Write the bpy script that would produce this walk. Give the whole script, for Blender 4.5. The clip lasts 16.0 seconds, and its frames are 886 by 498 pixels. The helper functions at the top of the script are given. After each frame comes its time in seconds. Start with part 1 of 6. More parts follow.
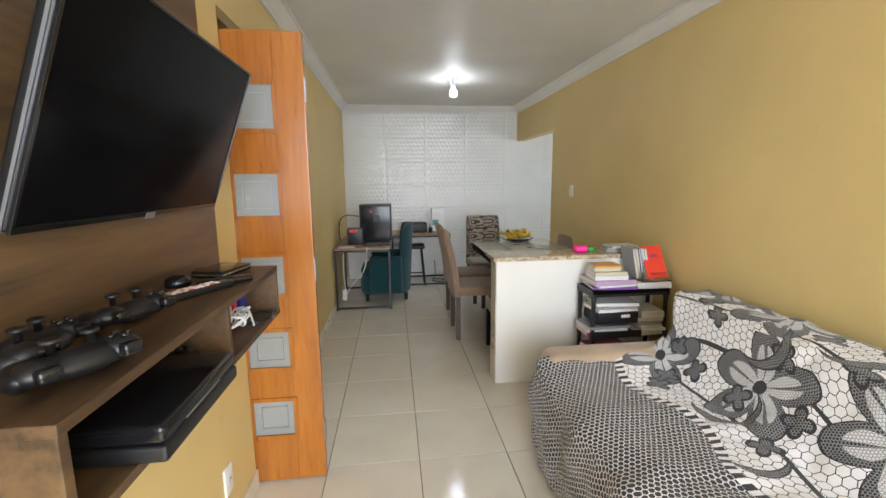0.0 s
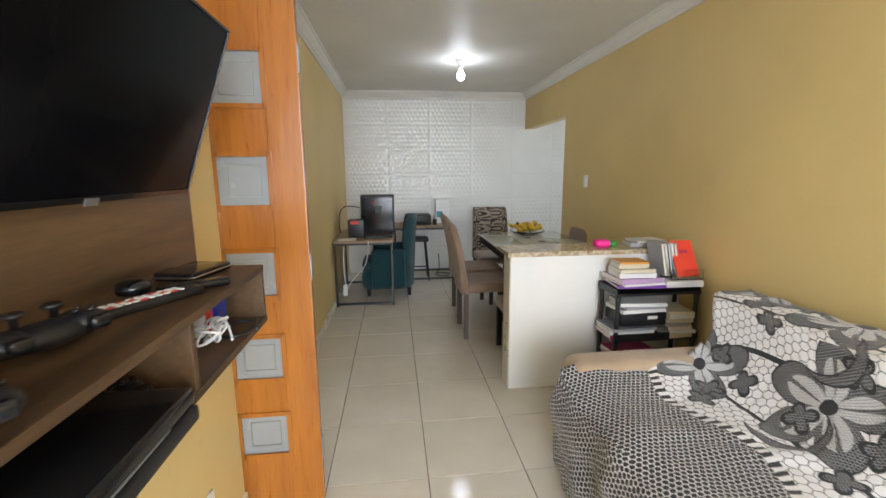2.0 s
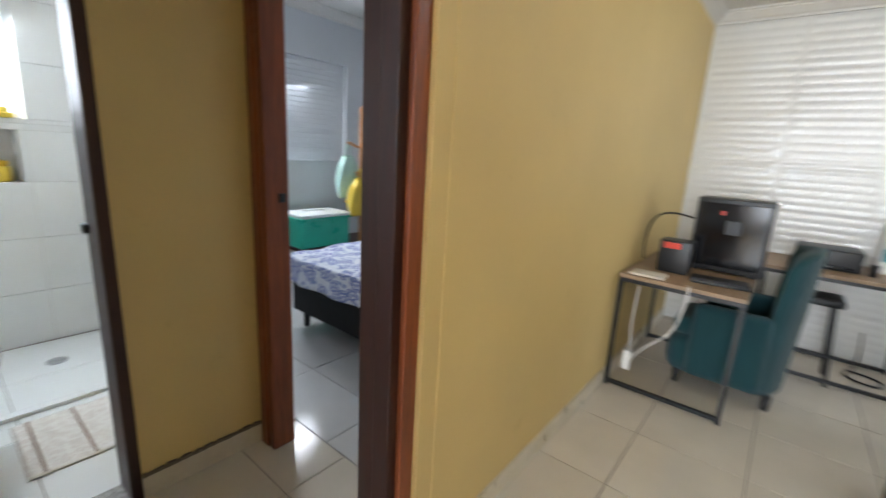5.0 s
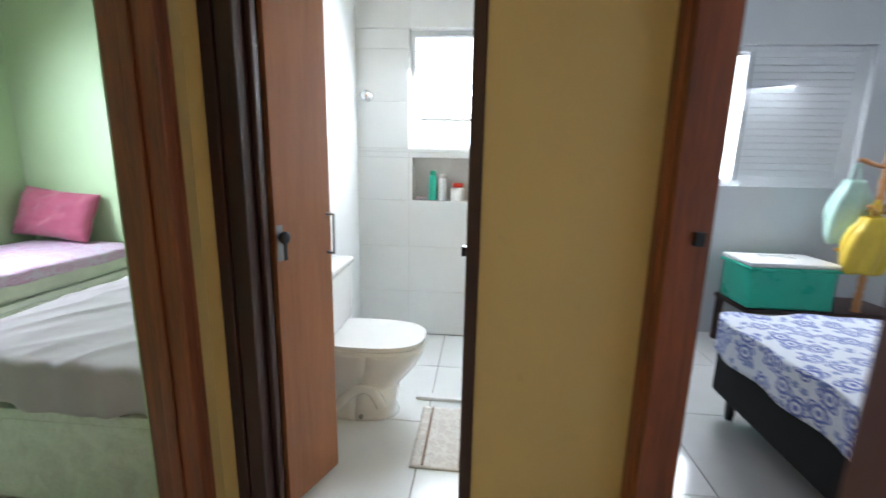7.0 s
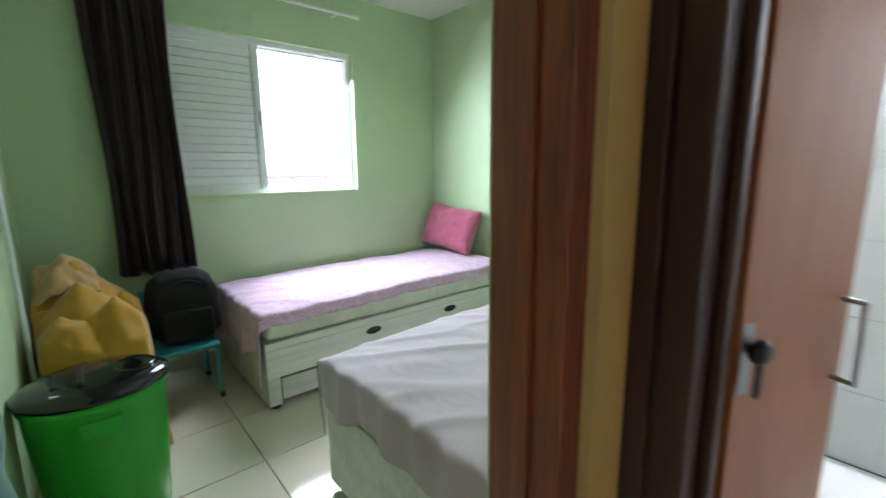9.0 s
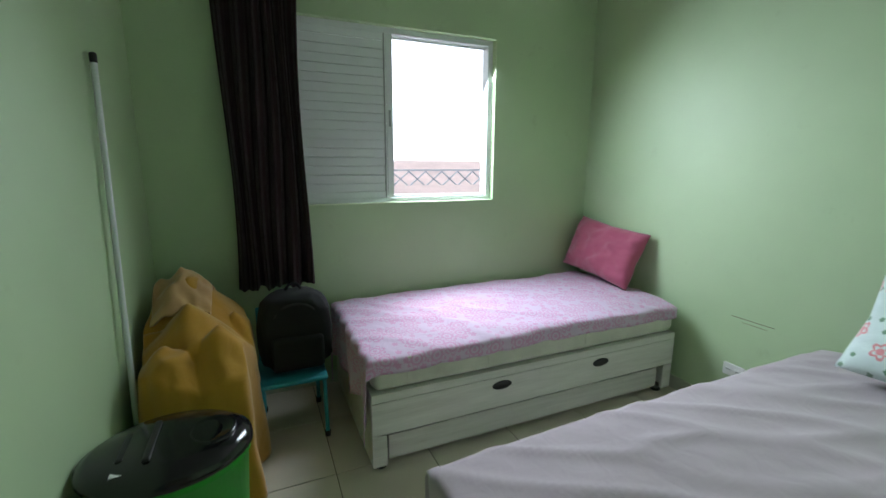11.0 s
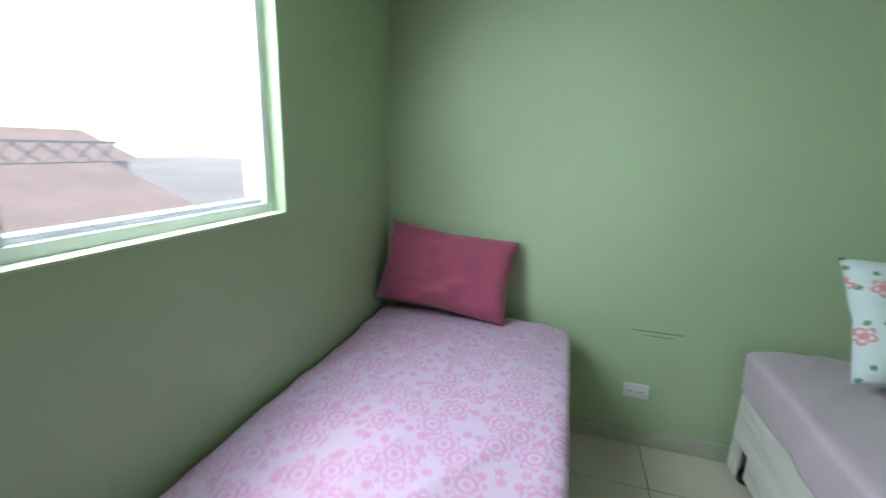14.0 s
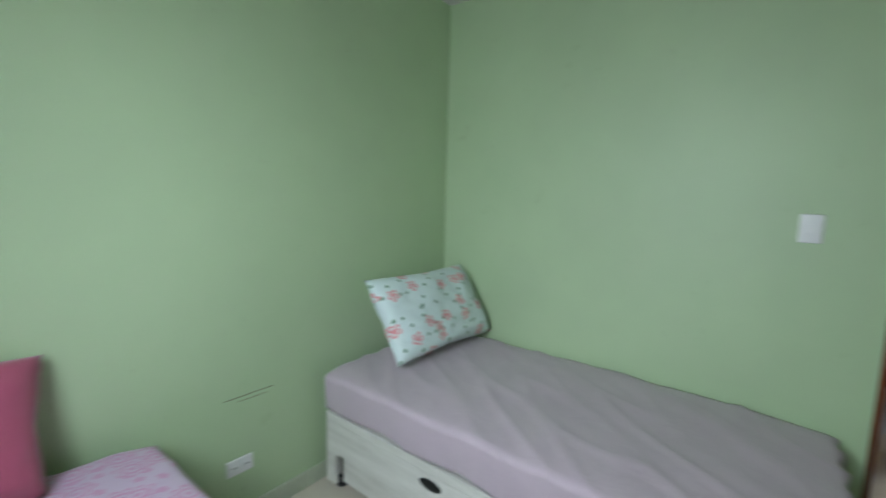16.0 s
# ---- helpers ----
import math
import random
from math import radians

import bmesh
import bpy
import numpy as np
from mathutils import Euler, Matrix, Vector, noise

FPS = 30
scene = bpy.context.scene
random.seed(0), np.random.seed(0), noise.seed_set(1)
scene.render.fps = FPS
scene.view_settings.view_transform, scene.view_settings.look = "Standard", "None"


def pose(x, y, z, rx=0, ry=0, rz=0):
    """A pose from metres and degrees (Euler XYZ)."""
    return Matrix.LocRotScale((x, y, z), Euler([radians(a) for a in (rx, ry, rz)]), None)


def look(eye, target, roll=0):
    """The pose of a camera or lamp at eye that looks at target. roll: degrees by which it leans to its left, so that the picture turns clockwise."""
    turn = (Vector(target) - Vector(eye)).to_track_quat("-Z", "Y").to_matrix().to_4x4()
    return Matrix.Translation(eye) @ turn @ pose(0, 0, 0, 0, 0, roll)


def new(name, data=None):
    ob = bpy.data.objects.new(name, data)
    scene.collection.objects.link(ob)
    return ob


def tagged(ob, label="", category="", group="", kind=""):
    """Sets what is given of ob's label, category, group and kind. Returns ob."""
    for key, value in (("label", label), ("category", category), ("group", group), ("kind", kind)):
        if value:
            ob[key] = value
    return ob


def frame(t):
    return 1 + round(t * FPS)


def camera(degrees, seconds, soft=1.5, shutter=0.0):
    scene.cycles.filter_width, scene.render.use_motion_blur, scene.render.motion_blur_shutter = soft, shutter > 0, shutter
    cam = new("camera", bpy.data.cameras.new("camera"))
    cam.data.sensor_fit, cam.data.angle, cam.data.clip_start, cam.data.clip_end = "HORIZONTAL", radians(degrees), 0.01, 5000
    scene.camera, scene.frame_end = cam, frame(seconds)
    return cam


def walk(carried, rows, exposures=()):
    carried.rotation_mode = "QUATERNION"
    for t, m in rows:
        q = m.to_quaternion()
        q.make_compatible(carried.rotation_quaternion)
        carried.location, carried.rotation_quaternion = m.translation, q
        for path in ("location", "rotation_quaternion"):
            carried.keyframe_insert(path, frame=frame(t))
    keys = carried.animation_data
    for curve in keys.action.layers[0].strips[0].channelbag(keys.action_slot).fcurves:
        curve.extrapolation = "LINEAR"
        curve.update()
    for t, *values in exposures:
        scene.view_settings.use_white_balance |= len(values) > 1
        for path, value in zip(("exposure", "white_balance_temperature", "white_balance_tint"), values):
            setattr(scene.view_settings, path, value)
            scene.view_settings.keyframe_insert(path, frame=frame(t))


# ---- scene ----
cam = camera(92.1, 16.0, shutter=0.5)
PATH = [
    (0, (-0.381, 0.351, 1.417), (-0.157, 2.313, 1.102), -0.6),
    (0.5, (-0.397, 0.36, 1.41), (-0.186, 2.319, 1.067), -0.9),
    (1, (-0.401, 0.375, 1.419), (-0.146, 2.334, 1.108), -0.3),
    (1.5, (-0.411, 0.41, 1.412), (-0.177, 2.368, 1.079), 0.9),
    (2, (-0.408, 0.602, 1.391), (-0.187, 2.558, 1.039), -0.4),
    (2.5, (-0.396, 0.865, 1.383), (-0.206, 2.814, 0.978), 0.2),
    (3, (-0.414, 1.23, 1.37), (-0.156, 3.163, 0.927), 0.2),
    (3.2, (-0.415, 1.371, 1.368), (-0.146, 3.3, 0.913), 0.5),
    (5.5, (-0.357, 2.726, 1.309), (-2.009, 3.754, 0.846), 3.7),
    (6, (-0.524, 2.814, 1.288), (-2.404, 3.289, 0.798), 2.7),
    (6.5, (-0.666, 2.838, 1.293), (-2.61, 2.969, 0.842), 1.8),
    (7, (-0.842, 2.914, 1.285), (-2.794, 2.745, 0.882), 1.2),
    (7.5, (-1.0, 2.918, 1.295), (-2.87, 2.381, 0.829), 1.6),
    (8, (-1.175, 2.747, 1.294), (-2.976, 1.963, 0.92), 1.5),
    (8.5, (-1.275, 2.575, 1.312), (-2.925, 1.493, 0.988), 0.7),
    (9, (-1.386, 2.435, 1.311), (-2.665, 0.939, 0.952), -0.7),
    (11.5, (-1.667, 1.706, 1.441), (-2.447, -0.093, 1.048), 0.3),
    (12, (-1.66, 1.511, 1.454), (-2.542, -0.233, 1.029), 1.0),
    (12.5, (-1.633, 1.285, 1.469), (-2.863, -0.24, 1.07), 0.3),
    (13, (-1.702, 0.98, 1.413), (-3.05, -0.435, 0.989), 0.7),
    (13.5, (-1.841, 0.588, 1.411), (-3.384, -0.6, 0.955), 0.7),
    (14, (-2.008, 0.094, 1.398), (-3.877, -0.445, 0.931), 1.9),
    (14.5, (-2.169, -0.16, 1.4), (-4.125, -0.172, 0.984), -0.1),
    (15, (-2.3, -0.364, 1.448), (-4.209, 0.115, 1.093), 1.0),
    (15.5, (-2.36, -0.402, 1.476), (-4.001, 0.712, 1.212), 1.6),
    (16, (-2.305, -0.341, 1.472), (-3.526, 1.225, 1.228), 1.6),
]
EXPO = [(0, 0.2, 6050, 10), (3.2, 0.15, 6050, 10), (5.5, 0.9, 6050, 10), (6.5, 0.95, 6050, 10), (7.5, 1.2, 6050, 10), (8, 1.15, 6050, 10), (9, 0.95, 6050, 10), (11.5, 0.05, 6050, 10), (12.5, 0.05, 6050, 10), (14, -0.25, 6050, 10), (15.2, -0.45, 6050, 10), (16, -0.2, 6050, 10)]
walk(cam, [(t, look(eye, target, roll)) for t, eye, target, roll in PATH], EXPO)

# ---- world, sun and lamps ----
world = bpy.data.worlds.new("sky")
scene.world = world
world.use_nodes = True
wn = world.node_tree
sky = wn.nodes.new("ShaderNodeTexSky")
sky.sky_type, sky.sun_disc = "NISHITA", False
sky.sun_elevation, sky.sun_rotation = radians(55), radians(200)
sky.air_density, sky.dust_density = 1.0, 4.0
wn.links.new(sky.outputs[0], wn.nodes["Background"].inputs[0])
wn.nodes["Background"].inputs[1].default_value = 0.15
sun = new("sun", bpy.data.lights.new("sun", "SUN"))
sun.data.energy, sun.data.angle, sun.data.color = 1.5, radians(15), (1, 0.96, 0.9)
sun.matrix_world = look((0, -3, 8), (1.0, 0.5, 0))


def area(name, eye, target, w, h, power, col=(0.93, 0.97, 1.0), spread=180):
    d = bpy.data.lights.new(name, "AREA")
    d.shape, d.size, d.size_y, d.energy, d.color, d.spread = "RECTANGLE", w, h, power, col, radians(spread)
    ob = new(name, d)
    ob.matrix_world = look(eye, target)
    return ob


# daylight in the window openings
area("daylight_balcony", (0.2, -1.62, 1.3), (0.45, 0.6, 0.55), 2.0, 2.0, 135)
area("daylight_green_window", (-2.83, -0.98, 1.72), (-3.1, 0.6, 0.55), 0.72, 1.0, 36, (0.86, 0.95, 1.0), 150)
area("daylight_bath_window", (-4.0, 2.7, 1.76), (-2.4, 2.7, 0.4), 0.55, 0.72, 19)
area("daylight_blue_window", (-4.33, 4.75, 1.65), (-2, 4.9, 0.6), 0.7, 1.0, 32)
area("daylight_kitchen_window", (3.35, 5.9, 1.6), (1, 5.9, 1.0), 1.0, 1.0, 17)
bulb_light = new("bulb_light", bpy.data.lights.new("bulb_light", "POINT"))
bulb_light.data.energy, bulb_light.data.shadow_soft_size, bulb_light.data.color = 4.0, 0.045, (0.95, 0.98, 1.0)
bulb_light.location = (0.265, 4.92, 2.27)


# ---- materials ----
def nodes_of(name):
    m = bpy.data.materials.new(name)
    m.use_nodes = True
    nt = m.node_tree
    return m, nt, nt.nodes["Principled BSDF"]


def tex(nt, kind, **kw):
    n = nt.nodes.new("ShaderNodeTex" + kind)
    for k, v in kw.items():
        n.inputs[k].default_value = v
    return n


def coords(nt, kind="Object", scale=(1, 1, 1), rot=(0, 0, 0)):
    tc, mp = nt.nodes.new("ShaderNodeTexCoord"), nt.nodes.new("ShaderNodeMapping")
    mp.inputs["Scale"].default_value, mp.inputs["Rotation"].default_value = scale, rot
    nt.links.new(tc.outputs[kind], mp.inputs[0])
    return mp.outputs[0]


def ramp(nt, fac, stops):
    r = nt.nodes.new("ShaderNodeValToRGB")
    while len(r.color_ramp.elements) < len(stops):
        r.color_ramp.elements.new(0.5)
    for e, (p, c) in zip(r.color_ramp.elements, stops):
        e.position, e.color = p, (*c, 1)
    nt.links.new(fac, r.inputs[0])
    return r.outputs[0]


def mix(nt, fac, a, b, mode="MIX"):
    n = nt.nodes.new("ShaderNodeMix")
    n.data_type, n.blend_type = "RGBA", mode
    for sock, v in ((n.inputs[0], fac), (n.inputs[6], a), (n.inputs[7], b)):
        if isinstance(v, (int, float)):
            sock.default_value = v
        elif isinstance(v, tuple):
            sock.default_value = (*v, 1)
        else:
            nt.links.new(v, sock)
    return n.outputs[2]


def mth(nt, op, a, b=0.0, c=0.0):
    n = nt.nodes.new("ShaderNodeMath")
    n.operation = op
    for sock, v in zip(n.inputs, (a, b, c)):
        if isinstance(v, (int, float)):
            sock.default_value = v
        else:
            nt.links.new(v, sock)
    return n.outputs[0]


def vec(nt, op, a, b=(0, 0, 0), out=0):
    n = nt.nodes.new("ShaderNodeVectorMath")
    n.operation = op
    for sock, v in zip(n.inputs, (a, b)):
        if isinstance(v, tuple):
            sock.default_value = v
        else:
            nt.links.new(v, sock)
    return n.outputs[out]


def bump(nt, bsdf, h, strength=0.2, dist=0.01):
    b = nt.nodes.new("ShaderNodeBump")
    b.inputs["Strength"].default_value, b.inputs["Distance"].default_value = strength, dist
    nt.links.new(h, b.inputs["Height"])
    nt.links.new(b.outputs[0], bsdf.inputs["Normal"])


def shade(c, k):
    return tuple(min(1, v * k) for v in c)


def plain(name, col, rough=0.5, metal=0.0, vary=0.12, scale=6.0, grain=60.0, relief=0.08, coat=0.0):
    """Paint, plastic, ceramic or metal: soft stains at a large scale, grain at a small one."""
    m, nt, b = nodes_of(name)
    co = coords(nt)
    big, small = tex(nt, "Noise", Scale=scale, Detail=4.0), tex(nt, "Noise", Scale=grain, Detail=3.0)
    nt.links.new(co, big.inputs["Vector"]), nt.links.new(co, small.inputs["Vector"])
    c = ramp(nt, big.outputs[0], [(0.3, shade(col, 1 - vary)), (0.7, shade(col, 1 + vary * 0.5))])
    g = ramp(nt, small.outputs[0], [(0.3, (1 - vary * 0.4,) * 3), (0.7, (1, 1, 1))])
    nt.links.new(mix(nt, 1.0, c, g, "MULTIPLY"), b.inputs["Base Color"])
    nt.links.new(mth(nt, "MULTIPLY_ADD", big.outputs[0], 0.2, rough - 0.1), b.inputs["Roughness"])
    b.inputs["Metallic"].default_value = metal
    b.inputs["Coat Weight"].default_value = coat
    bump(nt, b, small.outputs[0], relief, 0.004)
    return m


def wall_paint(name, col, rough=0.55):
    """Rolled wall paint with faint scuffs and uneven plaster."""
    m, nt, b = nodes_of(name)
    co = coords(nt)
    big, mid, fine = tex(nt, "Noise", Scale=1.3, Detail=5.0), tex(nt, "Noise", Scale=7.0, Detail=5.0, Roughness=0.65), tex(nt, "Noise", Scale=160.0, Detail=2.0)
    for n in (big, mid, fine):
        nt.links.new(co, n.inputs["Vector"])
    c = ramp(nt, big.outputs[0], [(0.3, shade(col, 0.93)), (0.7, shade(col, 1.05))])
    s = ramp(nt, mid.outputs[0], [(0.22, (0.8, 0.78, 0.72)), (0.36, (1, 1, 1))])
    nt.links.new(mix(nt, 0.5, c, s, "MULTIPLY"), b.inputs["Base Color"])
    b.inputs["Roughness"].default_value = rough
    bump(nt, b, mix(nt, 0.35, fine.outputs[0], mid.outputs[0]), 0.12, 0.004)
    return m


def wood(name, dark, light, axis=2, rough=0.4, fine=1.0, coat=0.0, stretch=9.0):
    """Grain along one axis."""
    m, nt, b = nodes_of(name)
    s = [stretch * fine] * 3
    s[axis] = 0.7 * fine
    co = coords(nt, scale=tuple(s))
    n1, n2 = tex(nt, "Noise", Scale=1.2, Detail=6.0, Roughness=0.6, Distortion=0.8), tex(nt, "Noise", Scale=7.0, Detail=5.0, Roughness=0.7)
    nt.links.new(co, n1.inputs["Vector"]), nt.links.new(co, n2.inputs["Vector"])
    f = mth(nt, "MULTIPLY_ADD", n2.outputs[0], 0.45, mth(nt, "MULTIPLY", n1.outputs[0], 0.6))
    c = ramp(nt, f, [(0.36, dark), (0.5, tuple((x + y) / 2 for x, y in zip(dark, light))), (0.68, light)])
    nt.links.new(c, b.inputs["Base Color"])
    nt.links.new(mth(nt, "MULTIPLY_ADD", n2.outputs[0], 0.25, rough - 0.12), b.inputs["Roughness"])
    b.inputs["Coat Weight"].default_value, b.inputs["Coat Roughness"].default_value = coat, 0.15
    bump(nt, b, f, 0.15, 0.004)
    return m


def fabric(name, col, rough=0.9, weave=700.0, vary=0.15, sheen=0.3, fold=0.0):
    m, nt, b = nodes_of(name)
    co = coords(nt)
    big, w = tex(nt, "Noise", Scale=5.0, Detail=5.0), tex(nt, "Noise", Scale=weave, Detail=1.0)
    nt.links.new(co, big.inputs["Vector"]), nt.links.new(co, w.inputs["Vector"])
    c = ramp(nt, big.outputs[0], [(0.3, shade(col, 1 - vary)), (0.7, shade(col, 1 + vary))])
    g = ramp(nt, w.outputs[0], [(0.3, (0.8,) * 3), (0.7, (1, 1, 1))])
    nt.links.new(mix(nt, 1.0, c, g, "MULTIPLY"), b.inputs["Base Color"])
    b.inputs["Roughness"].default_value, b.inputs["Sheen Weight"].default_value = rough, sheen
    h = w.outputs[0]
    if fold:
        cr = tex(nt, "Noise", Scale=9.0, Detail=3.0, Distortion=1.5)
        nt.links.new(co, cr.inputs["Vector"])
        h = mth(nt, "MULTIPLY_ADD", cr.outputs[0], fold, mth(nt, "MULTIPLY", w.outputs[0], 0.06))
    bump(nt, b, h, 0.35, 0.01)
    return m


def cell(nt, co, scale, rnd):
    """Cells on the cloth's own UVs: the way from a cell's middle, its length, and its random colour."""
    v = tex(nt, "Voronoi", Scale=scale, Randomness=rnd)
    v.voronoi_dimensions = "2D"
    nt.links.new(co, v.inputs["Vector"])
    sc = vec(nt, "SCALE", co)
    sc.node.inputs["Scale"].default_value = scale
    ps = vec(nt, "SCALE", v.outputs["Position"])
    ps.node.inputs["Scale"].default_value = scale
    d = vec(nt, "SUBTRACT", sc, ps)
    sep = nt.nodes.new("ShaderNodeSeparateXYZ")
    nt.links.new(d, sep.inputs[0])
    r = vec(nt, "LENGTH", d, out=1)
    ang = mth(nt, "ARCTAN2", sep.outputs[1], sep.outputs[0])
    return r, ang, v.outputs["Color"]


def flower(nt, co, scale, petals, size, rnd=0.6, depth=0.4, turn=3.0):
    """1 inside a flower, 0 outside; and the signed distance from its rim."""
    r, ang, col = cell(nt, co, scale, rnd)
    sep = nt.nodes.new("ShaderNodeSeparateColor")
    nt.links.new(col, sep.inputs[0])
    a = mth(nt, "MULTIPLY_ADD", sep.outputs[0], turn, ang)
    rim = mth(nt, "MULTIPLY_ADD", mth(nt, "ABSOLUTE", mth(nt, "COSINE", mth(nt, "MULTIPLY", a, petals / 2))), size * depth, size * (1 - depth))
    gap = mth(nt, "SUBTRACT", rim, r)
    return mth(nt, "GREATER_THAN", gap, 0.0), gap, r, a


def hexes(nt, co, scale):
    """Distance from the middle (0) to the rim (0.5) of hexagons."""
    p = vec(nt, "SCALE", co)
    p.node.inputs["Scale"].default_value = scale
    s, half = (1.0, 1.7320508, 1.0), (0.5, 0.8660254, 0.5)
    a = vec(nt, "SUBTRACT", vec(nt, "MODULO", vec(nt, "ADD", p, (200.0, 346.41016, 0.0)), s), half)
    b = vec(nt, "SUBTRACT", vec(nt, "MODULO", vec(nt, "ADD", p, (200.5, 347.2762, 0.0)), s), half)
    out = []
    for q in (a, b):
        sep = nt.nodes.new("ShaderNodeSeparateXYZ")
        nt.links.new(vec(nt, "ABSOLUTE", q), sep.inputs[0])
        out.append(mth(nt, "MAXIMUM", sep.outputs[0], mth(nt, "MULTIPLY_ADD", sep.outputs[1], 0.8660254, mth(nt, "MULTIPLY", sep.outputs[0], 0.5))))
    return mth(nt, "MINIMUM", out[0], out[1])


def creases(nt, b, strength=0.3):
    n, w = tex(nt, "Noise", Scale=6.0, Detail=3.0, Distortion=2.0), tex(nt, "Noise", Scale=500.0)
    co = coords(nt)
    nt.links.new(co, n.inputs["Vector"]), nt.links.new(co, w.inputs["Vector"])
    bump(nt, b, mth(nt, "MULTIPLY_ADD", n.outputs[0], 1.0, mth(nt, "MULTIPLY", w.outputs[0], 0.03)), strength, 0.02)
    b.inputs["Roughness"].default_value, b.inputs["Sheen Weight"].default_value = 0.9, 0.2


def sofa_cover_mat():
    m, nt, b = nodes_of("sofa_cover_cloth")
    co = coords(nt, "UV")
    white, black, grey = (0.74, 0.73, 0.74), (0.02, 0.02, 0.022), (0.24, 0.24, 0.25)
    hx = hexes(nt, co, 27.0)
    net = mix(nt, mth(nt, "GREATER_THAN", hx, 0.46), white, black)
    fh = hexes(nt, co, 95.0)
    fine = mix(nt, mth(nt, "GREATER_THAN", fh, 0.38), black, grey)
    pale = mix(nt, mth(nt, "GREATER_THAN", fh, 0.38), (0.6, 0.6, 0.61), grey)
    f1, gap, r, a = flower(nt, co, 2.0, 5, 0.47, 0.5, 0.55)
    vein = mth(nt, "LESS_THAN", mth(nt, "ABSOLUTE", mth(nt, "SINE", mth(nt, "MULTIPLY", a, 2.5))), 0.13)
    petal = mix(nt, mth(nt, "LESS_THAN", gap, 0.14), mix(nt, vein, pale, fine), fine)
    petal = mix(nt, mth(nt, "LESS_THAN", gap, 0.018), petal, black)
    petal = mix(nt, mth(nt, "LESS_THAN", r, 0.06), petal, black)
    base = mix(nt, f1, net, petal)
    wave = tex(nt, "Wave", Scale=1.5, Distortion=9.0, Detail=1.0)
    wave.inputs["Detail Scale"].default_value = 0.6
    nt.links.new(co, wave.inputs["Vector"])
    stem = mth(nt, "MULTIPLY", mth(nt, "GREATER_THAN", wave.outputs["Fac"], 0.985), mth(nt, "SUBTRACT", 1.0, f1))
    base = mix(nt, stem, base, black)
    f2, gap2, r2, a2 = flower(nt, vec(nt, "ADD", co, (0.37, 0.21, 0)), 4.2, 4, 0.26, 0.9, 0.5)
    base = mix(nt, f2, base, mix(nt, mth(nt, "LESS_THAN", gap2, 0.06), fine, black))
    rc_, ang, _ = cell(nt, vec(nt, "ADD", co, (0.83, 0.55, 0)), 2.3, 0.7)
    taper = mth(nt, "MULTIPLY", mth(nt, "MAXIMUM", mth(nt, "COSINE", mth(nt, "ADD", ang, 2.2)), 0.0), 0.055)
    off = mth(nt, "ABSOLUTE", mth(nt, "SUBTRACT", rc_, 0.30))
    curl = mth(nt, "LESS_THAN", off, taper)
    core = mth(nt, "LESS_THAN", off, mth(nt, "SUBTRACT", taper, 0.014))
    base = mix(nt, curl, base, mix(nt, core, black, fine))
    dots = mix(nt, mth(nt, "GREATER_THAN", hexes(nt, co, 48.0), 0.42), black, (0.66, 0.65, 0.66))
    sep = nt.nodes.new("ShaderNodeSeparateXYZ")
    nt.links.new(co, sep.inputs[0])
    edge = mth(nt, "SUBTRACT", sep.outputs[0], mth(nt, "MULTIPLY_ADD", mth(nt, "SINE", mth(nt, "MULTIPLY", sep.outputs[1], 9.0)), 0.05, 0.84))
    rim = mth(nt, "LESS_THAN", mth(nt, "ABSOLUTE", edge), 0.02)
    c = mix(nt, mth(nt, "LESS_THAN", edge, 0.0), base, dots)
    c = mix(nt, rim, c, mix(nt, mth(nt, "GREATER_THAN", mth(nt, "SINE", mth(nt, "MULTIPLY", sep.outputs[1], 160.0)), 0.0), black, white))
    nt.links.new(c, b.inputs["Base Color"])
    creases(nt, b, 0.35)
    return m


def floral_mat(name, ground, ink, scale, petals=6, size=0.45, second=None, rnd=0.75, worn=0.3):
    """A printed cloth: flowers with rims and rings, small sprigs between them."""
    m, nt, b = nodes_of(name)
    co = coords(nt, "UV")
    f, gap, r, a = flower(nt, co, scale, petals, size, rnd)
    ring = mth(nt, "GREATER_THAN", mth(nt, "SINE", mth(nt, "MULTIPLY", r, 34.0)), 0.0)
    c = mix(nt, mth(nt, "MULTIPLY", f, mth(nt, "MAXIMUM", ring, mth(nt, "LESS_THAN", gap, 0.07))), ground, ink)
    g, gap2, r2, a2 = flower(nt, vec(nt, "ADD", co, (0.31, 0.17, 0)), scale * 1.9, 5, size * 0.6, 0.9)
    c = mix(nt, mth(nt, "MULTIPLY", g, mth(nt, "SUBTRACT", 1.0, f)), c, second or ink)
    fade = tex(nt, "Noise", Scale=3.0, Detail=4.0)
    nt.links.new(co, fade.inputs["Vector"])
    c = mix(nt, mth(nt, "MULTIPLY", fade.outputs[0], worn), c, ground)
    nt.links.new(c, b.inputs["Base Color"])
    creases(nt, b, 0.3)
    return m


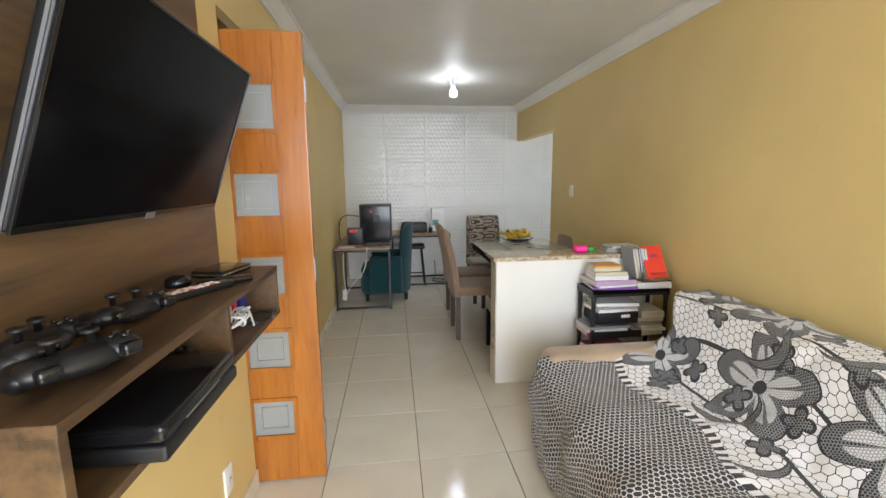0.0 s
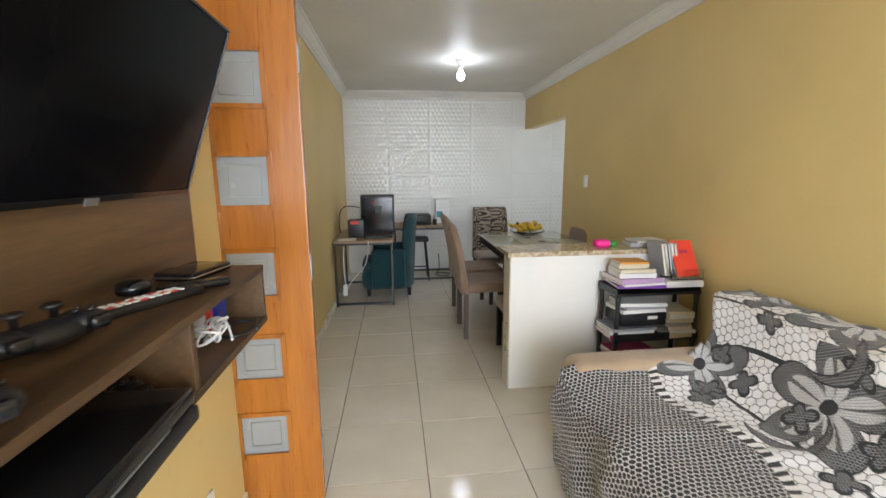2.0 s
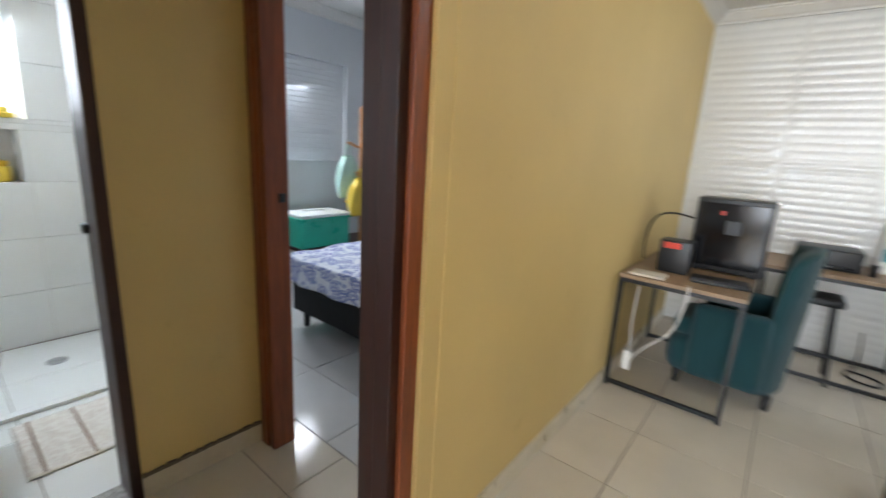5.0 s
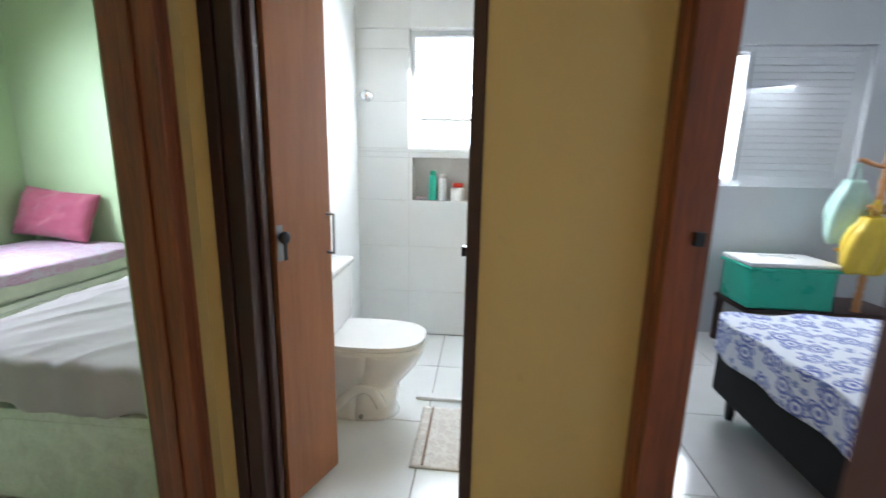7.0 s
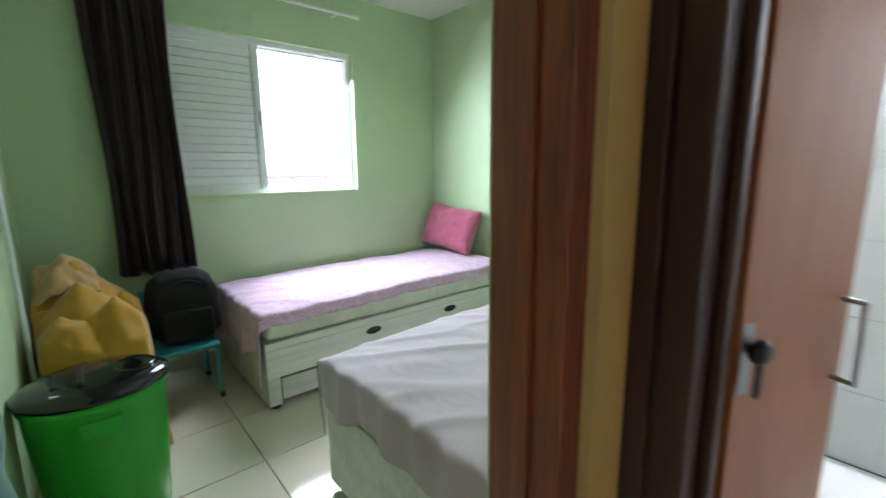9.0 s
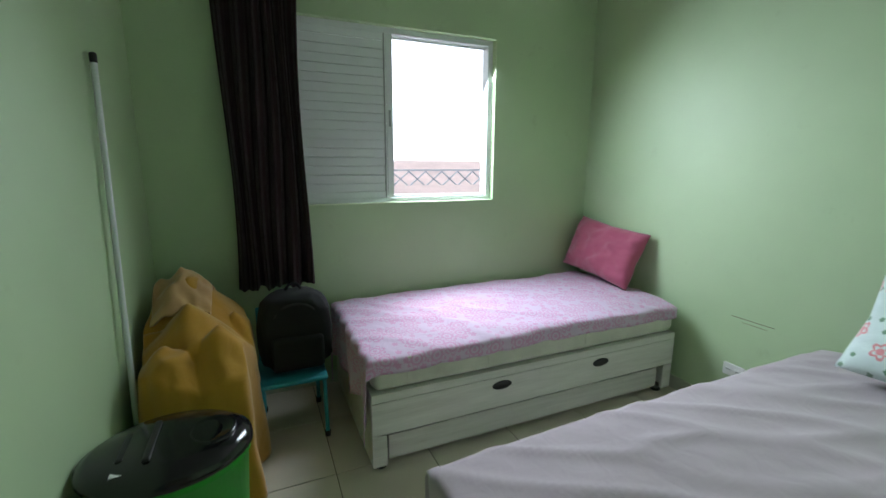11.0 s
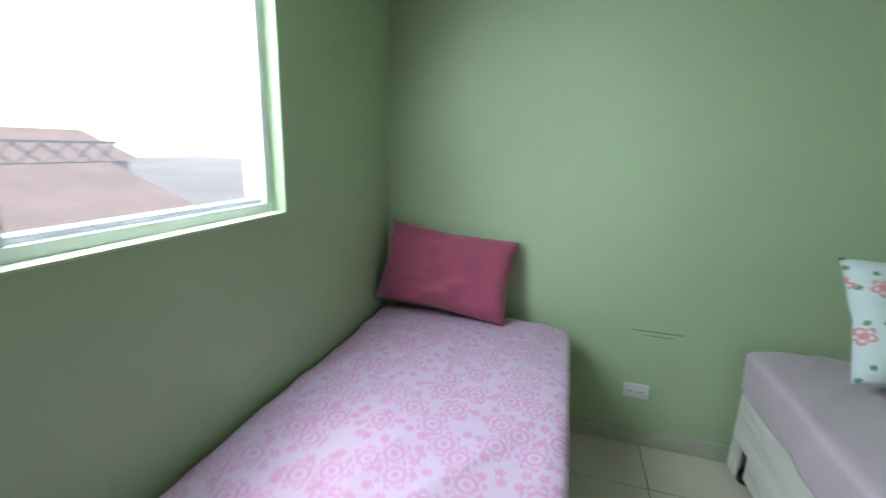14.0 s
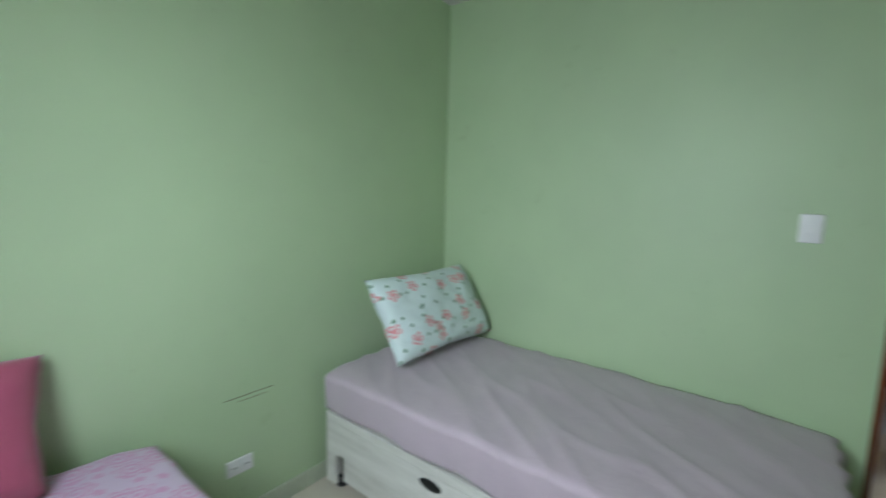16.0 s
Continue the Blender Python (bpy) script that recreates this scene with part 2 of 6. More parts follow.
def tile_mat(name, col, rough=0.08, vary=0.04):
    m, nt, b = nodes_of(name)
    co = coords(nt)
    oi = nt.nodes.new("ShaderNodeObjectInfo")
    n, f = tex(nt, "Noise", Scale=3.0, Detail=5.0), tex(nt, "Noise", Scale=40.0, Detail=4.0)
    nt.links.new(vec(nt, "ADD", co, vec(nt, "MULTIPLY", oi.outputs["Location"], (3.1, 2.7, 1.9))), n.inputs["Vector"])
    nt.links.new(co, f.inputs["Vector"])
    c = ramp(nt, n.outputs[0], [(0.3, shade(col, 1 - vary * 2)), (0.7, shade(col, 1 + vary))])
    k = mth(nt, "MULTIPLY_ADD", oi.outputs["Random"], vary, 1 - vary)
    cmb = nt.nodes.new("ShaderNodeCombineColor")
    for s in cmb.inputs:
        nt.links.new(k, s)
    nt.links.new(mix(nt, 1.0, c, cmb.outputs[0], "MULTIPLY"), b.inputs["Base Color"])
    nt.links.new(mth(nt, "MULTIPLY_ADD", f.outputs[0], 0.12, rough), b.inputs["Roughness"])
    bump(nt, b, n.outputs[0], 0.04, 0.01)
    return m


def granite_mat(name, a, b2, c2, scale=90.0, rough=0.12):
    m, nt, b = nodes_of(name)
    co = coords(nt)
    v, n = tex(nt, "Voronoi", Scale=scale), tex(nt, "Noise", Scale=scale * 0.4, Detail=6.0, Roughness=0.75)
    nt.links.new(co, v.inputs["Vector"]), nt.links.new(co, n.inputs["Vector"])
    c = ramp(nt, n.outputs[0], [(0.35, a), (0.5, b2), (0.62, c2)])
    k = ramp(nt, v.outputs["Distance"], [(0.1, (0.35, 0.3, 0.25)), (0.45, (1, 1, 1))])
    nt.links.new(mix(nt, 0.6, c, k, "MULTIPLY"), b.inputs["Base Color"])
    b.inputs["Roughness"].default_value = rough
    return m


def glass_mat(name, col=(0.95, 0.98, 0.97), rough=0.0):
    m, nt, b = nodes_of(name)
    b.inputs["Base Color"].default_value = (*col, 1)
    b.inputs["Transmission Weight"].default_value, b.inputs["Roughness"].default_value = 1.0, rough
    b.inputs["IOR"].default_value = 1.45
    return m


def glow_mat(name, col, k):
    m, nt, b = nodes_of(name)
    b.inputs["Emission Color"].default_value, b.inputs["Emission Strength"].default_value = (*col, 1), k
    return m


YELLOW = wall_paint("yellow_wall_paint", (0.63, 0.475, 0.20))
GREEN = wall_paint("green_wall_paint", (0.455, 0.585, 0.36), 0.5)
GREYWALL = wall_paint("grey_wall_paint", (0.6, 0.62, 0.64))
WHITEP = wall_paint("white_ceiling_paint", (0.70, 0.685, 0.65))
WHITE = plain("white_plastic", (0.78, 0.78, 0.77), 0.35, vary=0.05)
WHITEWASH = wood("whitewashed_board", (0.5, 0.49, 0.44), (0.72, 0.71, 0.66), 0, 0.5)
CERAMIC = plain("white_ceramic", (0.82, 0.82, 0.81), 0.1, vary=0.02, relief=0.0, coat=0.5)
FLOOR_TILE = tile_mat("cream_floor_tile", (0.66, 0.60, 0.50), 0.06)
GROUT = plain("dark_grout", (0.16, 0.13, 0.10), 0.9)
GROUT_LIGHT = plain("light_grout", (0.62, 0.62, 0.60), 0.9)
WALL_TILE = tile_mat("glossy_white_wall_tile", (0.74, 0.74, 0.72), -0.04, 0.02)
BATH_TILE = tile_mat("satin_white_bath_tile", (0.78, 0.80, 0.80), 0.1, 0.02)
SKIRT = plain("cream_skirting", (0.66, 0.6, 0.48), 0.3)
ORANGE_WOOD = wood("orange_varnished_door_wood", (0.26, 0.078, 0.008), (0.42, 0.15, 0.015), 2, 0.3, 1.0, 0.5)
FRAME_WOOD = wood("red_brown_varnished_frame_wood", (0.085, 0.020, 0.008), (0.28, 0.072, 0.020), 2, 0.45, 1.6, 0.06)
# also carries the shade painted on the near jamb of the grey room door
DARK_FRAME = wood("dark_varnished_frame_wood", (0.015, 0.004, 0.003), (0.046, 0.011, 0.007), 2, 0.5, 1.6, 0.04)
LEAF_WOOD = wood("brown_veneer_door_wood", (0.29, 0.10, 0.033), (0.42, 0.165, 0.06), 2, 0.34, 0.8, 0.2)
RUSTIC = wood("rustic_brown_panel_wood", (0.022, 0.012, 0.006), (0.15, 0.085, 0.036), 1, 0.45, 0.8, 0.1, 7.0)
DESK_WOOD = wood("light_brown_desk_wood", (0.23, 0.15, 0.09), (0.38, 0.27, 0.17), 1, 0.45)
RACK_WOOD = wood("honey_turned_wood", (0.36, 0.15, 0.05), (0.55, 0.27, 0.1), 2, 0.4)
BLACK = plain("black_plastic", (0.008, 0.008, 0.009), 0.42, vary=0.3)
BLACK_GLOSS = plain("black_gloss_plastic", (0.008, 0.008, 0.009), 0.12, vary=0.2, relief=0.01)
SCREEN = plain("black_screen_glass", (0.004, 0.004, 0.005), 0.14, vary=0.1, relief=0.0)
SCREEN.node_tree.nodes["Principled BSDF"].inputs["Specular IOR Level"].default_value = 0.05
STEEL_BLACK = plain("black_painted_steel", (0.012, 0.012, 0.013), 0.4, vary=0.2)
CHROME = plain("chrome", (0.72, 0.72, 0.73), 0.16, 1.0, vary=0.05, relief=0.0)
ALU = plain("white_aluminium", (0.72, 0.74, 0.76), 0.5, vary=0.03)
GREYMETAL = plain("grey_metal", (0.35, 0.36, 0.37), 0.35, 0.8)
GRANITE = granite_mat("cream_granite", (0.2, 0.13, 0.07), (0.50, 0.40, 0.26), (0.68, 0.60, 0.46))
GREY_GRANITE = granite_mat("grey_granite", (0.2, 0.19, 0.18), (0.36, 0.35, 0.33), (0.5, 0.49, 0.47), 140.0, 0.2)
COUNTER_PAINT = wall_paint("white_half_wall_paint", (0.76, 0.75, 0.72), 0.4)
TAUPE = fabric("taupe_suede", (0.30, 0.195, 0.13), vary=0.1)
BROWN_PAT = floral_mat("brown_patterned_velvet", (0.045, 0.032, 0.026), (0.34, 0.29, 0.24), 6.0, 8, 0.5, rnd=0.2, worn=0.1)
TEAL_VELVET = fabric("teal_velvet", (0.005, 0.05, 0.06), sheen=0.15)
BEIGE_SOFA = fabric("beige_sofa_cloth", (0.42, 0.31, 0.21), fold=0.5)
SOFA_COVER = sofa_cover_mat()
PINK_SPREAD = floral_mat("pink_printed_bedspread_cloth", (0.57, 0.44, 0.58), (0.56, 0.25, 0.44), 9.0, 8, 0.48, rnd=0.8, worn=0.6)
MAUVE_SHEET = fabric("mauve_grey_sheet_cloth", (0.50, 0.41, 0.46), fold=0.8, vary=0.05)
BLUE_SHEET = floral_mat("blue_rose_print_sheet_cloth", (0.70, 0.72, 0.78), (0.06, 0.10, 0.42), 8.0, 5, 0.42, (0.18, 0.24, 0.50), 0.9, 0.15)
PILLOW_FLORAL = floral_mat("mint_rose_print_pillow_cloth", (0.60, 0.70, 0.68), (0.66, 0.24, 0.26), 7.0, 5, 0.24, (0.12, 0.24, 0.14), 1.0, 0.15)
PINK_PILLOW = fabric("rose_pink_pillow_cloth", (0.42, 0.09, 0.16), fold=0.9, vary=0.08)
QUILT = fabric("cream_mattress_quilt", (0.62, 0.62, 0.52), fold=0.3)
CURTAIN = fabric("dark_plum_curtain_cloth", (0.022, 0.007, 0.009), sheen=0.05)
YELLOW_CLOTH = fabric("ochre_cloth", (0.46, 0.23, 0.012), fold=1.0, vary=0.1)
TAN_CLOTH = fabric("tan_cloth", (0.55, 0.33, 0.14), fold=0.6)
TEAL_CLOTH = fabric("teal_nylon_jacket_cloth", (0.005, 0.14, 0.11), rough=0.6, fold=0.8)
BLACK_CLOTH = fabric("black_nylon_cloth", (0.0035, 0.0035, 0.0045), sheen=0.0)
TEAL_PLASTIC = plain("teal_plastic", (0.03, 0.28, 0.36), 0.4)
GREEN_PLASTIC = plain("bright_green_plastic", (0.02, 0.36, 0.02), 0.4)
MINT_PLASTIC = plain("mint_green_plastic", (0.04, 0.48, 0.33), 0.3)
YELLOW_BAG = plain("yellow_plastic_bag", (0.72, 0.52, 0.05), 0.4)
RED = plain("red_card", (0.75, 0.06, 0.03), 0.4)
BLUE = plain("blue_card", (0.02, 0.04, 0.38), 0.4)
PINK = plain("hot_pink_plastic", (0.85, 0.03, 0.30), 0.4)
LEAF_GREEN = plain("green_plastic", (0.06, 0.35, 0.05), 0.5)
PAPER = plain("paper_pages", (0.68, 0.65, 0.58), 0.8)
BANANA = plain("ripe_banana_skin", (0.72, 0.46, 0.02), 0.5, vary=0.3)
CREAM_RUNNER = fabric("cream_table_runner_cloth", (0.58, 0.54, 0.44))
RUG = floral_mat("cream_woven_rug_cloth", (0.74, 0.72, 0.68), (0.62, 0.56, 0.52), 20.0, 4, 0.4)
DARK_RUG = fabric("dark_teal_rug_cloth", (0.01, 0.06, 0.07))
MAROON = fabric("maroon_fringe_cloth", (0.09, 0.01, 0.02))
GLASS = glass_mat("clear_glass")
FROST = plain("frosted_etched_glass", (0.30, 0.31, 0.31), 0.25, vary=0.06, relief=0.02)
TABLE_GLASS = plain("pale_green_back_painted_glass", (0.55, 0.58, 0.50), 0.04, vary=0.03, relief=0.0)
BULB = glow_mat("lit_bulb", (0.95, 0.98, 1.0), 14.0)
ROOF = plain("orange_roof_tile", (0.72, 0.58, 0.52), 0.9, scale=1.0, grain=8)
RENDERED = plain("pale_facade_render", (0.72, 0.72, 0.72), 0.9, scale=0.5)
EARTH = plain("grey_ground", (0.45, 0.44, 0.42), 0.9, scale=0.1, grain=2)


# ---- mesh helpers ----
def finish(name, bm, mat, parent=None, smooth=False, bevel=0.0, uv=None):
    if bevel:
        bmesh.ops.bevel(bm, geom=[e for e in bm.edges if e.is_manifold and e.calc_face_angle(0) > 0.6], offset=bevel, segments=2, affect="EDGES", profile=0.6)
    bmesh.ops.recalc_face_normals(bm, faces=bm.faces)
    me = bpy.data.meshes.new(name)
    bm.to_mesh(me)
    bm.free()
    me.materials.append(mat)
    if smooth:
        for p in me.polygons:
            p.use_smooth = True
    ob = new(name, me)
    ob.parent = parent
    return ob


def add_box(bm, lo, hi, m=None):
    c = [(a + b) / 2 for a, b in zip(lo, hi)]
    s = [max(1e-4, b - a) for a, b in zip(lo, hi)]
    mm = Matrix.Translation(c) @ Matrix.Diagonal((*s, 1))
    return bmesh.ops.create_cube(bm, size=1.0, matrix=(m @ mm) if m else mm)


def block(name, lo, hi, mat, parent=None, bevel=0.003, m=None):
    bm = bmesh.new()
    add_box(bm, lo, hi, m)
    return finish(name, bm, mat, parent, bevel=bevel)


def boxes(name, items, mat, parent=None, bevel=0.0):
    bm = bmesh.new()
    for lo, hi in items:
        add_box(bm, lo, hi)
    return finish(name, bm, mat, parent, bevel=bevel)


def turned(name, profile, mat, parent=None, seg=28, at=(0, 0, 0), sx=1.0, sy=1.0, m=None):
    """A lathe body from (radius, height) pairs."""
    bm = bmesh.new()
    rings = []
    for r, z in profile:
        rings.append([bm.verts.new((at[0] + sx * r * math.cos(2 * math.pi * i / seg), at[1] + sy * r * math.sin(2 * math.pi * i / seg), at[2] + z)) for i in range(seg)])
    for a, b in zip(rings, rings[1:]):
        for i in range(seg):
            bm.faces.new((a[i], a[(i + 1) % seg], b[(i + 1) % seg], b[i]))
    bm.faces.new(rings[0]), bm.faces.new(rings[-1])
    if m:
        bmesh.ops.transform(bm, matrix=m, verts=bm.verts)
    return finish(name, bm, mat, parent, smooth=True)


def tube(name, pts, r, mat, parent=None, res=3, smooth=True):
    cu = bpy.data.curves.new(name, "CURVE")
    cu.dimensions, cu.bevel_depth, cu.bevel_resolution, cu.use_fill_caps = "3D", r, res, True
    sp = cu.splines.new("NURBS" if smooth and len(pts) > 2 else "POLY")
    sp.points.add(len(pts) - 1)
    for p, q in zip(sp.points, pts):
        p.co = (*q, 1)
    if sp.type == "NURBS":
        sp.use_endpoint_u, sp.order_u = True, 3
    cu.materials.append(mat)
    ob = new(name, cu)
    ob.parent = parent
    return ob


def sheet(name, fn, nu, nv, mat, parent=None, thick=0.006, uvs=(1, 1), closed=False):
    """A cloth or shell from fn(u, v) with its own UVs in metres."""
    bm = bmesh.new()
    lay = bm.loops.layers.uv.new("UVMap")
    grid = [[bm.verts.new(fn(i / nu, j / nv)) for j in range(nv + 1)] for i in range(nu + 1)]
    for i in range(nu):
        for j in range(nv):
            f = bm.faces.new((grid[i][j], grid[i + 1][j], grid[i + 1][j + 1], grid[i][j + 1]))
            for lp, (a, b) in zip(f.loops, ((i, j), (i + 1, j), (i + 1, j + 1), (i, j + 1))):
                lp[lay].uv = (a / nu * uvs[0], b / nv * uvs[1])
            f.smooth = True
    me = bpy.data.meshes.new(name)
    bm.to_mesh(me)
    bm.free()
    me.materials.append(mat)
    ob = new(name, me)
    ob.parent = parent
    if thick:
        s = ob.modifiers.new("thickness", "SOLIDIFY")
        s.thickness, s.offset = thick, -1
    return ob


def root(name, label, category, at=(0, 0, 0), rz=0.0, group=""):
    ob = new(name)
    ob.empty_display_size = 0.1
    ob.matrix_basis = pose(*at, 0, 0, rz)
    return tagged(ob, label, category, group)


def fold(x, y, z, k=1.0):
    return noise.noise(Vector((x, y, z))) * k


def cushion(name, sx, sy, sz, mat, parent=None, n=20, seed=0.0, uvs=None, pinch=0.35, lump=0.012):
    """A soft pillow with pinched corners and slack cloth, lying in the xy plane."""
    bm = bmesh.new()
    lay = bm.loops.layers.uv.new("UVMap")
    for side in (1, -1):
        g = []
        for i in range(n + 1):
            row = []
            for j in range(n + 1):
                u, v = i / n * 2 - 1, j / n * 2 - 1
                bulge = max(0.0, (1 - abs(u) ** 3.4) * (1 - abs(v) ** 3.0)) ** 0.55
                px, py = u * (1 - 0.06 * (1 - abs(v)) * abs(u) ** 4), v * (1 - 0.08 * (1 - abs(u)) * abs(v) ** 4)
                w = fold(u * 2.6 + seed, v * 2.6, side * 3 + seed, lump) + fold(u * 7 + seed, v * 5, side + seed, lump * 0.5) - lump * 0.5 * max(0.0, 1 - 6 * abs(noise.noise(Vector((u * 1.6 + seed, v * 4.5 + u * 2, seed))))) * abs(u) ** 1.5
                row.append(bm.verts.new((px * sx / 2, py * sy / 2, side * sz / 2 * bulge + w * bulge)))
            g.append(row)
        for i in range(n):
            for j in range(n):
                f = bm.faces.new((g[i][j], g[i + 1][j], g[i + 1][j + 1], g[i][j + 1]))
                f.smooth = True
                for lp, (a, b) in zip(f.loops, ((i, j), (i + 1, j), (i + 1, j + 1), (i, j + 1))):
                    lp[lay].uv = (a / n * sx, b / n * sy)
    bmesh.ops.remove_doubles(bm, verts=bm.verts, dist=0.0005)
    return finish(name, bm, mat, parent, smooth=True)


def rounded(name, lo, hi, mat, parent=None, r=0.03, puff=0.0, m=None):
    """An upholstered block: soft edges and a slight swell."""
    bm = bmesh.new()
    add_box(bm, lo, hi)
    bmesh.ops.bevel(bm, geom=bm.edges[:], offset=r, segments=4, affect="EDGES", profile=0.5)
    if m:
        bmesh.ops.transform(bm, matrix=m, verts=bm.verts)
    return finish(name, bm, mat, parent, smooth=True)


def setting(ob, label="", category=""):
    return tagged(ob, label, category, kind="structure")


# ---- the large structure ----
WT = 0.12
LX0, LX1, LY0, LY1, LH = -1.06, 1.44, -1.6, 6.62, 2.46
GX0, GX1, GY0, GY1, GH = -4.05, -1.125, -0.80, 1.91, 2.66
HF = 2.08
BX0, BX1, BY0, BY1 = -3.86, -2.155, 2.035, 3.35
UX0, UY0, UY1 = -4.2, 3.56, 6.3


def wall(name, items, mat, label):
    return setting(boxes(name, items, mat), label, "wall")


floor = setting(boxes("floor", [((GX0 - 0.15, GY0 - 0.15, -0.2), (3.5, LY1 + 0.15, -0.006))], GROUT), "cream glazed tile floor with dark grout joints", "floor")

# living room: painted side walls, hall opening, kitchen opening
HALL_Y0, HALL_Y1, HALL_Z = 2.265, 3.42, 2.12
wall("wall_living_west", [((-1.11, LY0, 0), (LX0, HALL_Y0, LH)), ((-1.11, HALL_Y1, 0), (LX0, LY1, LH)), ((-1.11, HALL_Y0, HALL_Z), (LX0, HALL_Y1, LH))], YELLOW, "yellow painted plaster wall with an opening to the hall")
wall("wall_living_east", [((LX1, LY0, 0), (LX1 + WT, 5.17, LH)), ((LX1, 5.17, 1.98), (LX1 + WT, LY1, LH))], YELLOW, "yellow painted plaster wall beside the sofa and table")
wall("wall_living_north", [((-1.2, LY1, 0), (3.5, LY1 + WT, LH + 0.2))], GROUT_LIGHT, "white glossy relief tile wall behind the desk")
wall("wall_living_south", [((-1.11, LY0 - WT, 0), (-0.8, LY0, LH)), ((1.2, LY0 - WT, 0), (LX1 + WT, LY0, LH)), ((-0.8, LY0 - WT, 2.3), (1.2, LY0, LH))], YELLOW, "yellow painted wall around the balcony opening")
setting(block("ceiling_living", (-1.2, LY0 - WT, LH), (LX1 + WT, LY1 + WT, LH + 0.15), WHITEP), "white painted living room ceiling", "ceiling")
wall("wall_kitchen", [((LX1 + WT, 4.6, 0), (3.5, 4.72, LH)), ((3.4, 4.72, 0), (3.52, 5.4, LH)), ((3.4, 6.4, 0), (3.52, LY1, LH)), ((3.4, 5.4, 0), (3.52, 6.4, 1.1)), ((3.4, 5.4, 2.1), (3.52, 6.4, LH))], WHITEP, "white kitchen wall with a window opening")
setting(block("ceiling_kitchen", (LX1 + WT, 4.6, LH), (3.5, LY1 + WT, LH + 0.15), WHITEP), "white painted kitchen ceiling", "ceiling")


def cornice(name, a, b, inward, mat=WHITEP, z=LH, r=0.085):
    """A plaster cove moulding along a wall from a to b."""
    prof = [(0, 0), (0, -r), (0.012, -r), (0.016, -r * 0.82), (0.03, -r * 0.72), (0.05, -r * 0.5), (0.068, -r * 0.3), (0.07, -r * 0.2), (r, -r * 0.15), (r, 0)]
    bm = bmesh.new()
    ends = []
    for p in (a, b):
        ends.append([bm.verts.new((p[0] + inward[0] * d, p[1] + inward[1] * d, z + h - 0.001)) for d, h in prof])
    for i in range(len(prof)):
        j = (i + 1) % len(prof)
        bm.faces.new((ends[0][i], ends[0][j], ends[1][j], ends[1][i]))
    bm.faces.new(ends[0]), bm.faces.new(ends[1])
    return setting(finish(name, bm, mat), "white plaster cove cornice", "cornice")


cornice("trim_cornice_west", (LX0, LY0, 0), (LX0, LY1 - 0.003, 0), (1, 0))
cornice("trim_cornice_east", (LX1, LY0, 0), (LX1, LY1 - 0.003, 0), (-1, 0))
cornice("trim_cornice_north", (LX0 + 0.002, LY1 - 0.012, 0), (LX1 - 0.002, LY1 - 0.012, 0), (0, -1))

# hall: end wall with the bath door, side walls with the two bedroom doors
FX = -2.035
BD0, BD1, DOOR = 2.20, 2.912, 2.12
GD0, GD1 = -1.945, -1.20
UD0, UD1 = -1.935, -1.16
wall("wall_hall_west", [((FX - WT, HF, 0), (FX, BD0, GH)), ((FX - WT, BD1, 0), (FX, 3.385, GH)), ((FX - WT, BD0, DOOR), (FX, BD1, GH))], YELLOW, "yellow painted hall wall around the bathroom door")
wall("wall_hall_south", [((FX, GY1 + 0.06, 0), (GD0, HF, GH)), ((GD1, GY1 + 0.06, 0), (-1.11, HF, GH)), ((GD0, GY1 + 0.06, DOOR), (GD1, HF, GH)), ((-1.16, HF, 0), (-1.11, HALL_Y0, GH))], YELLOW, "yellow painted hall wall around the green bedroom door")
wall("wall_hall_north", [((FX - WT, 3.385, 0), (UD0 - 0.075, 3.485, GH)), ((-1.165, 3.347, 0), (-1.063, 3.419, HALL_Z)), ((-1.16, 3.419, 0), (-1.111, 3.56, GH)), ((UD0, 3.385, DOOR), (UD1, 3.485, GH))], YELLOW, "yellow painted hall wall around the blue bedroom door")
setting(block("ceiling_hall", (FX - 0.02, 1.97, 2.5), (-1.11, 3.5, 2.62), WHITEP), "white painted hall ceiling", "ceiling")

# green bedroom
WX0, WX1, WZ0, WZ1 = -3.21, -1.86, 1.165, 2.235
wall("wall_green_south", [((GX0 - WT, GY0 - 0.14, 0), (WX0, GY0, GH)), ((WX1, GY0 - 0.14, 0), (-1.11, GY0, GH)), ((WX0, GY0 - 0.14, 0), (WX1, GY0, WZ0)), ((WX0, GY0 - 0.14, WZ1), (WX1, GY0, GH))], GREEN, "green painted bedroom wall with a window")
wall("wall_green_west", [((GX0 - WT, GY0, 0), (GX0, GY1, GH))], GREEN, "green painted bedroom wall with faint scuffs")
wall("wall_green_north", [((GX0 - WT, GY1, 0), (GD0, GY1 + 0.06, GH)), ((GD1, GY1, 0), (-1.11, GY1 + 0.06, GH)), ((GD0, GY1, DOOR), (GD1, GY1 + 0.06, GH))], GREEN, "green painted bedroom wall with a light switch")
wall("wall_green_east", [((GX1, GY0, 0), (-1.11, GY1, GH))], GREEN, "green painted bedroom side wall")
setting(block("ceiling_green_room", (GX0 - WT, GY0 - 0.14, GH), (-1.11, 2.08, GH + 0.12), WHITEP), "white painted bedroom ceiling", "ceiling")

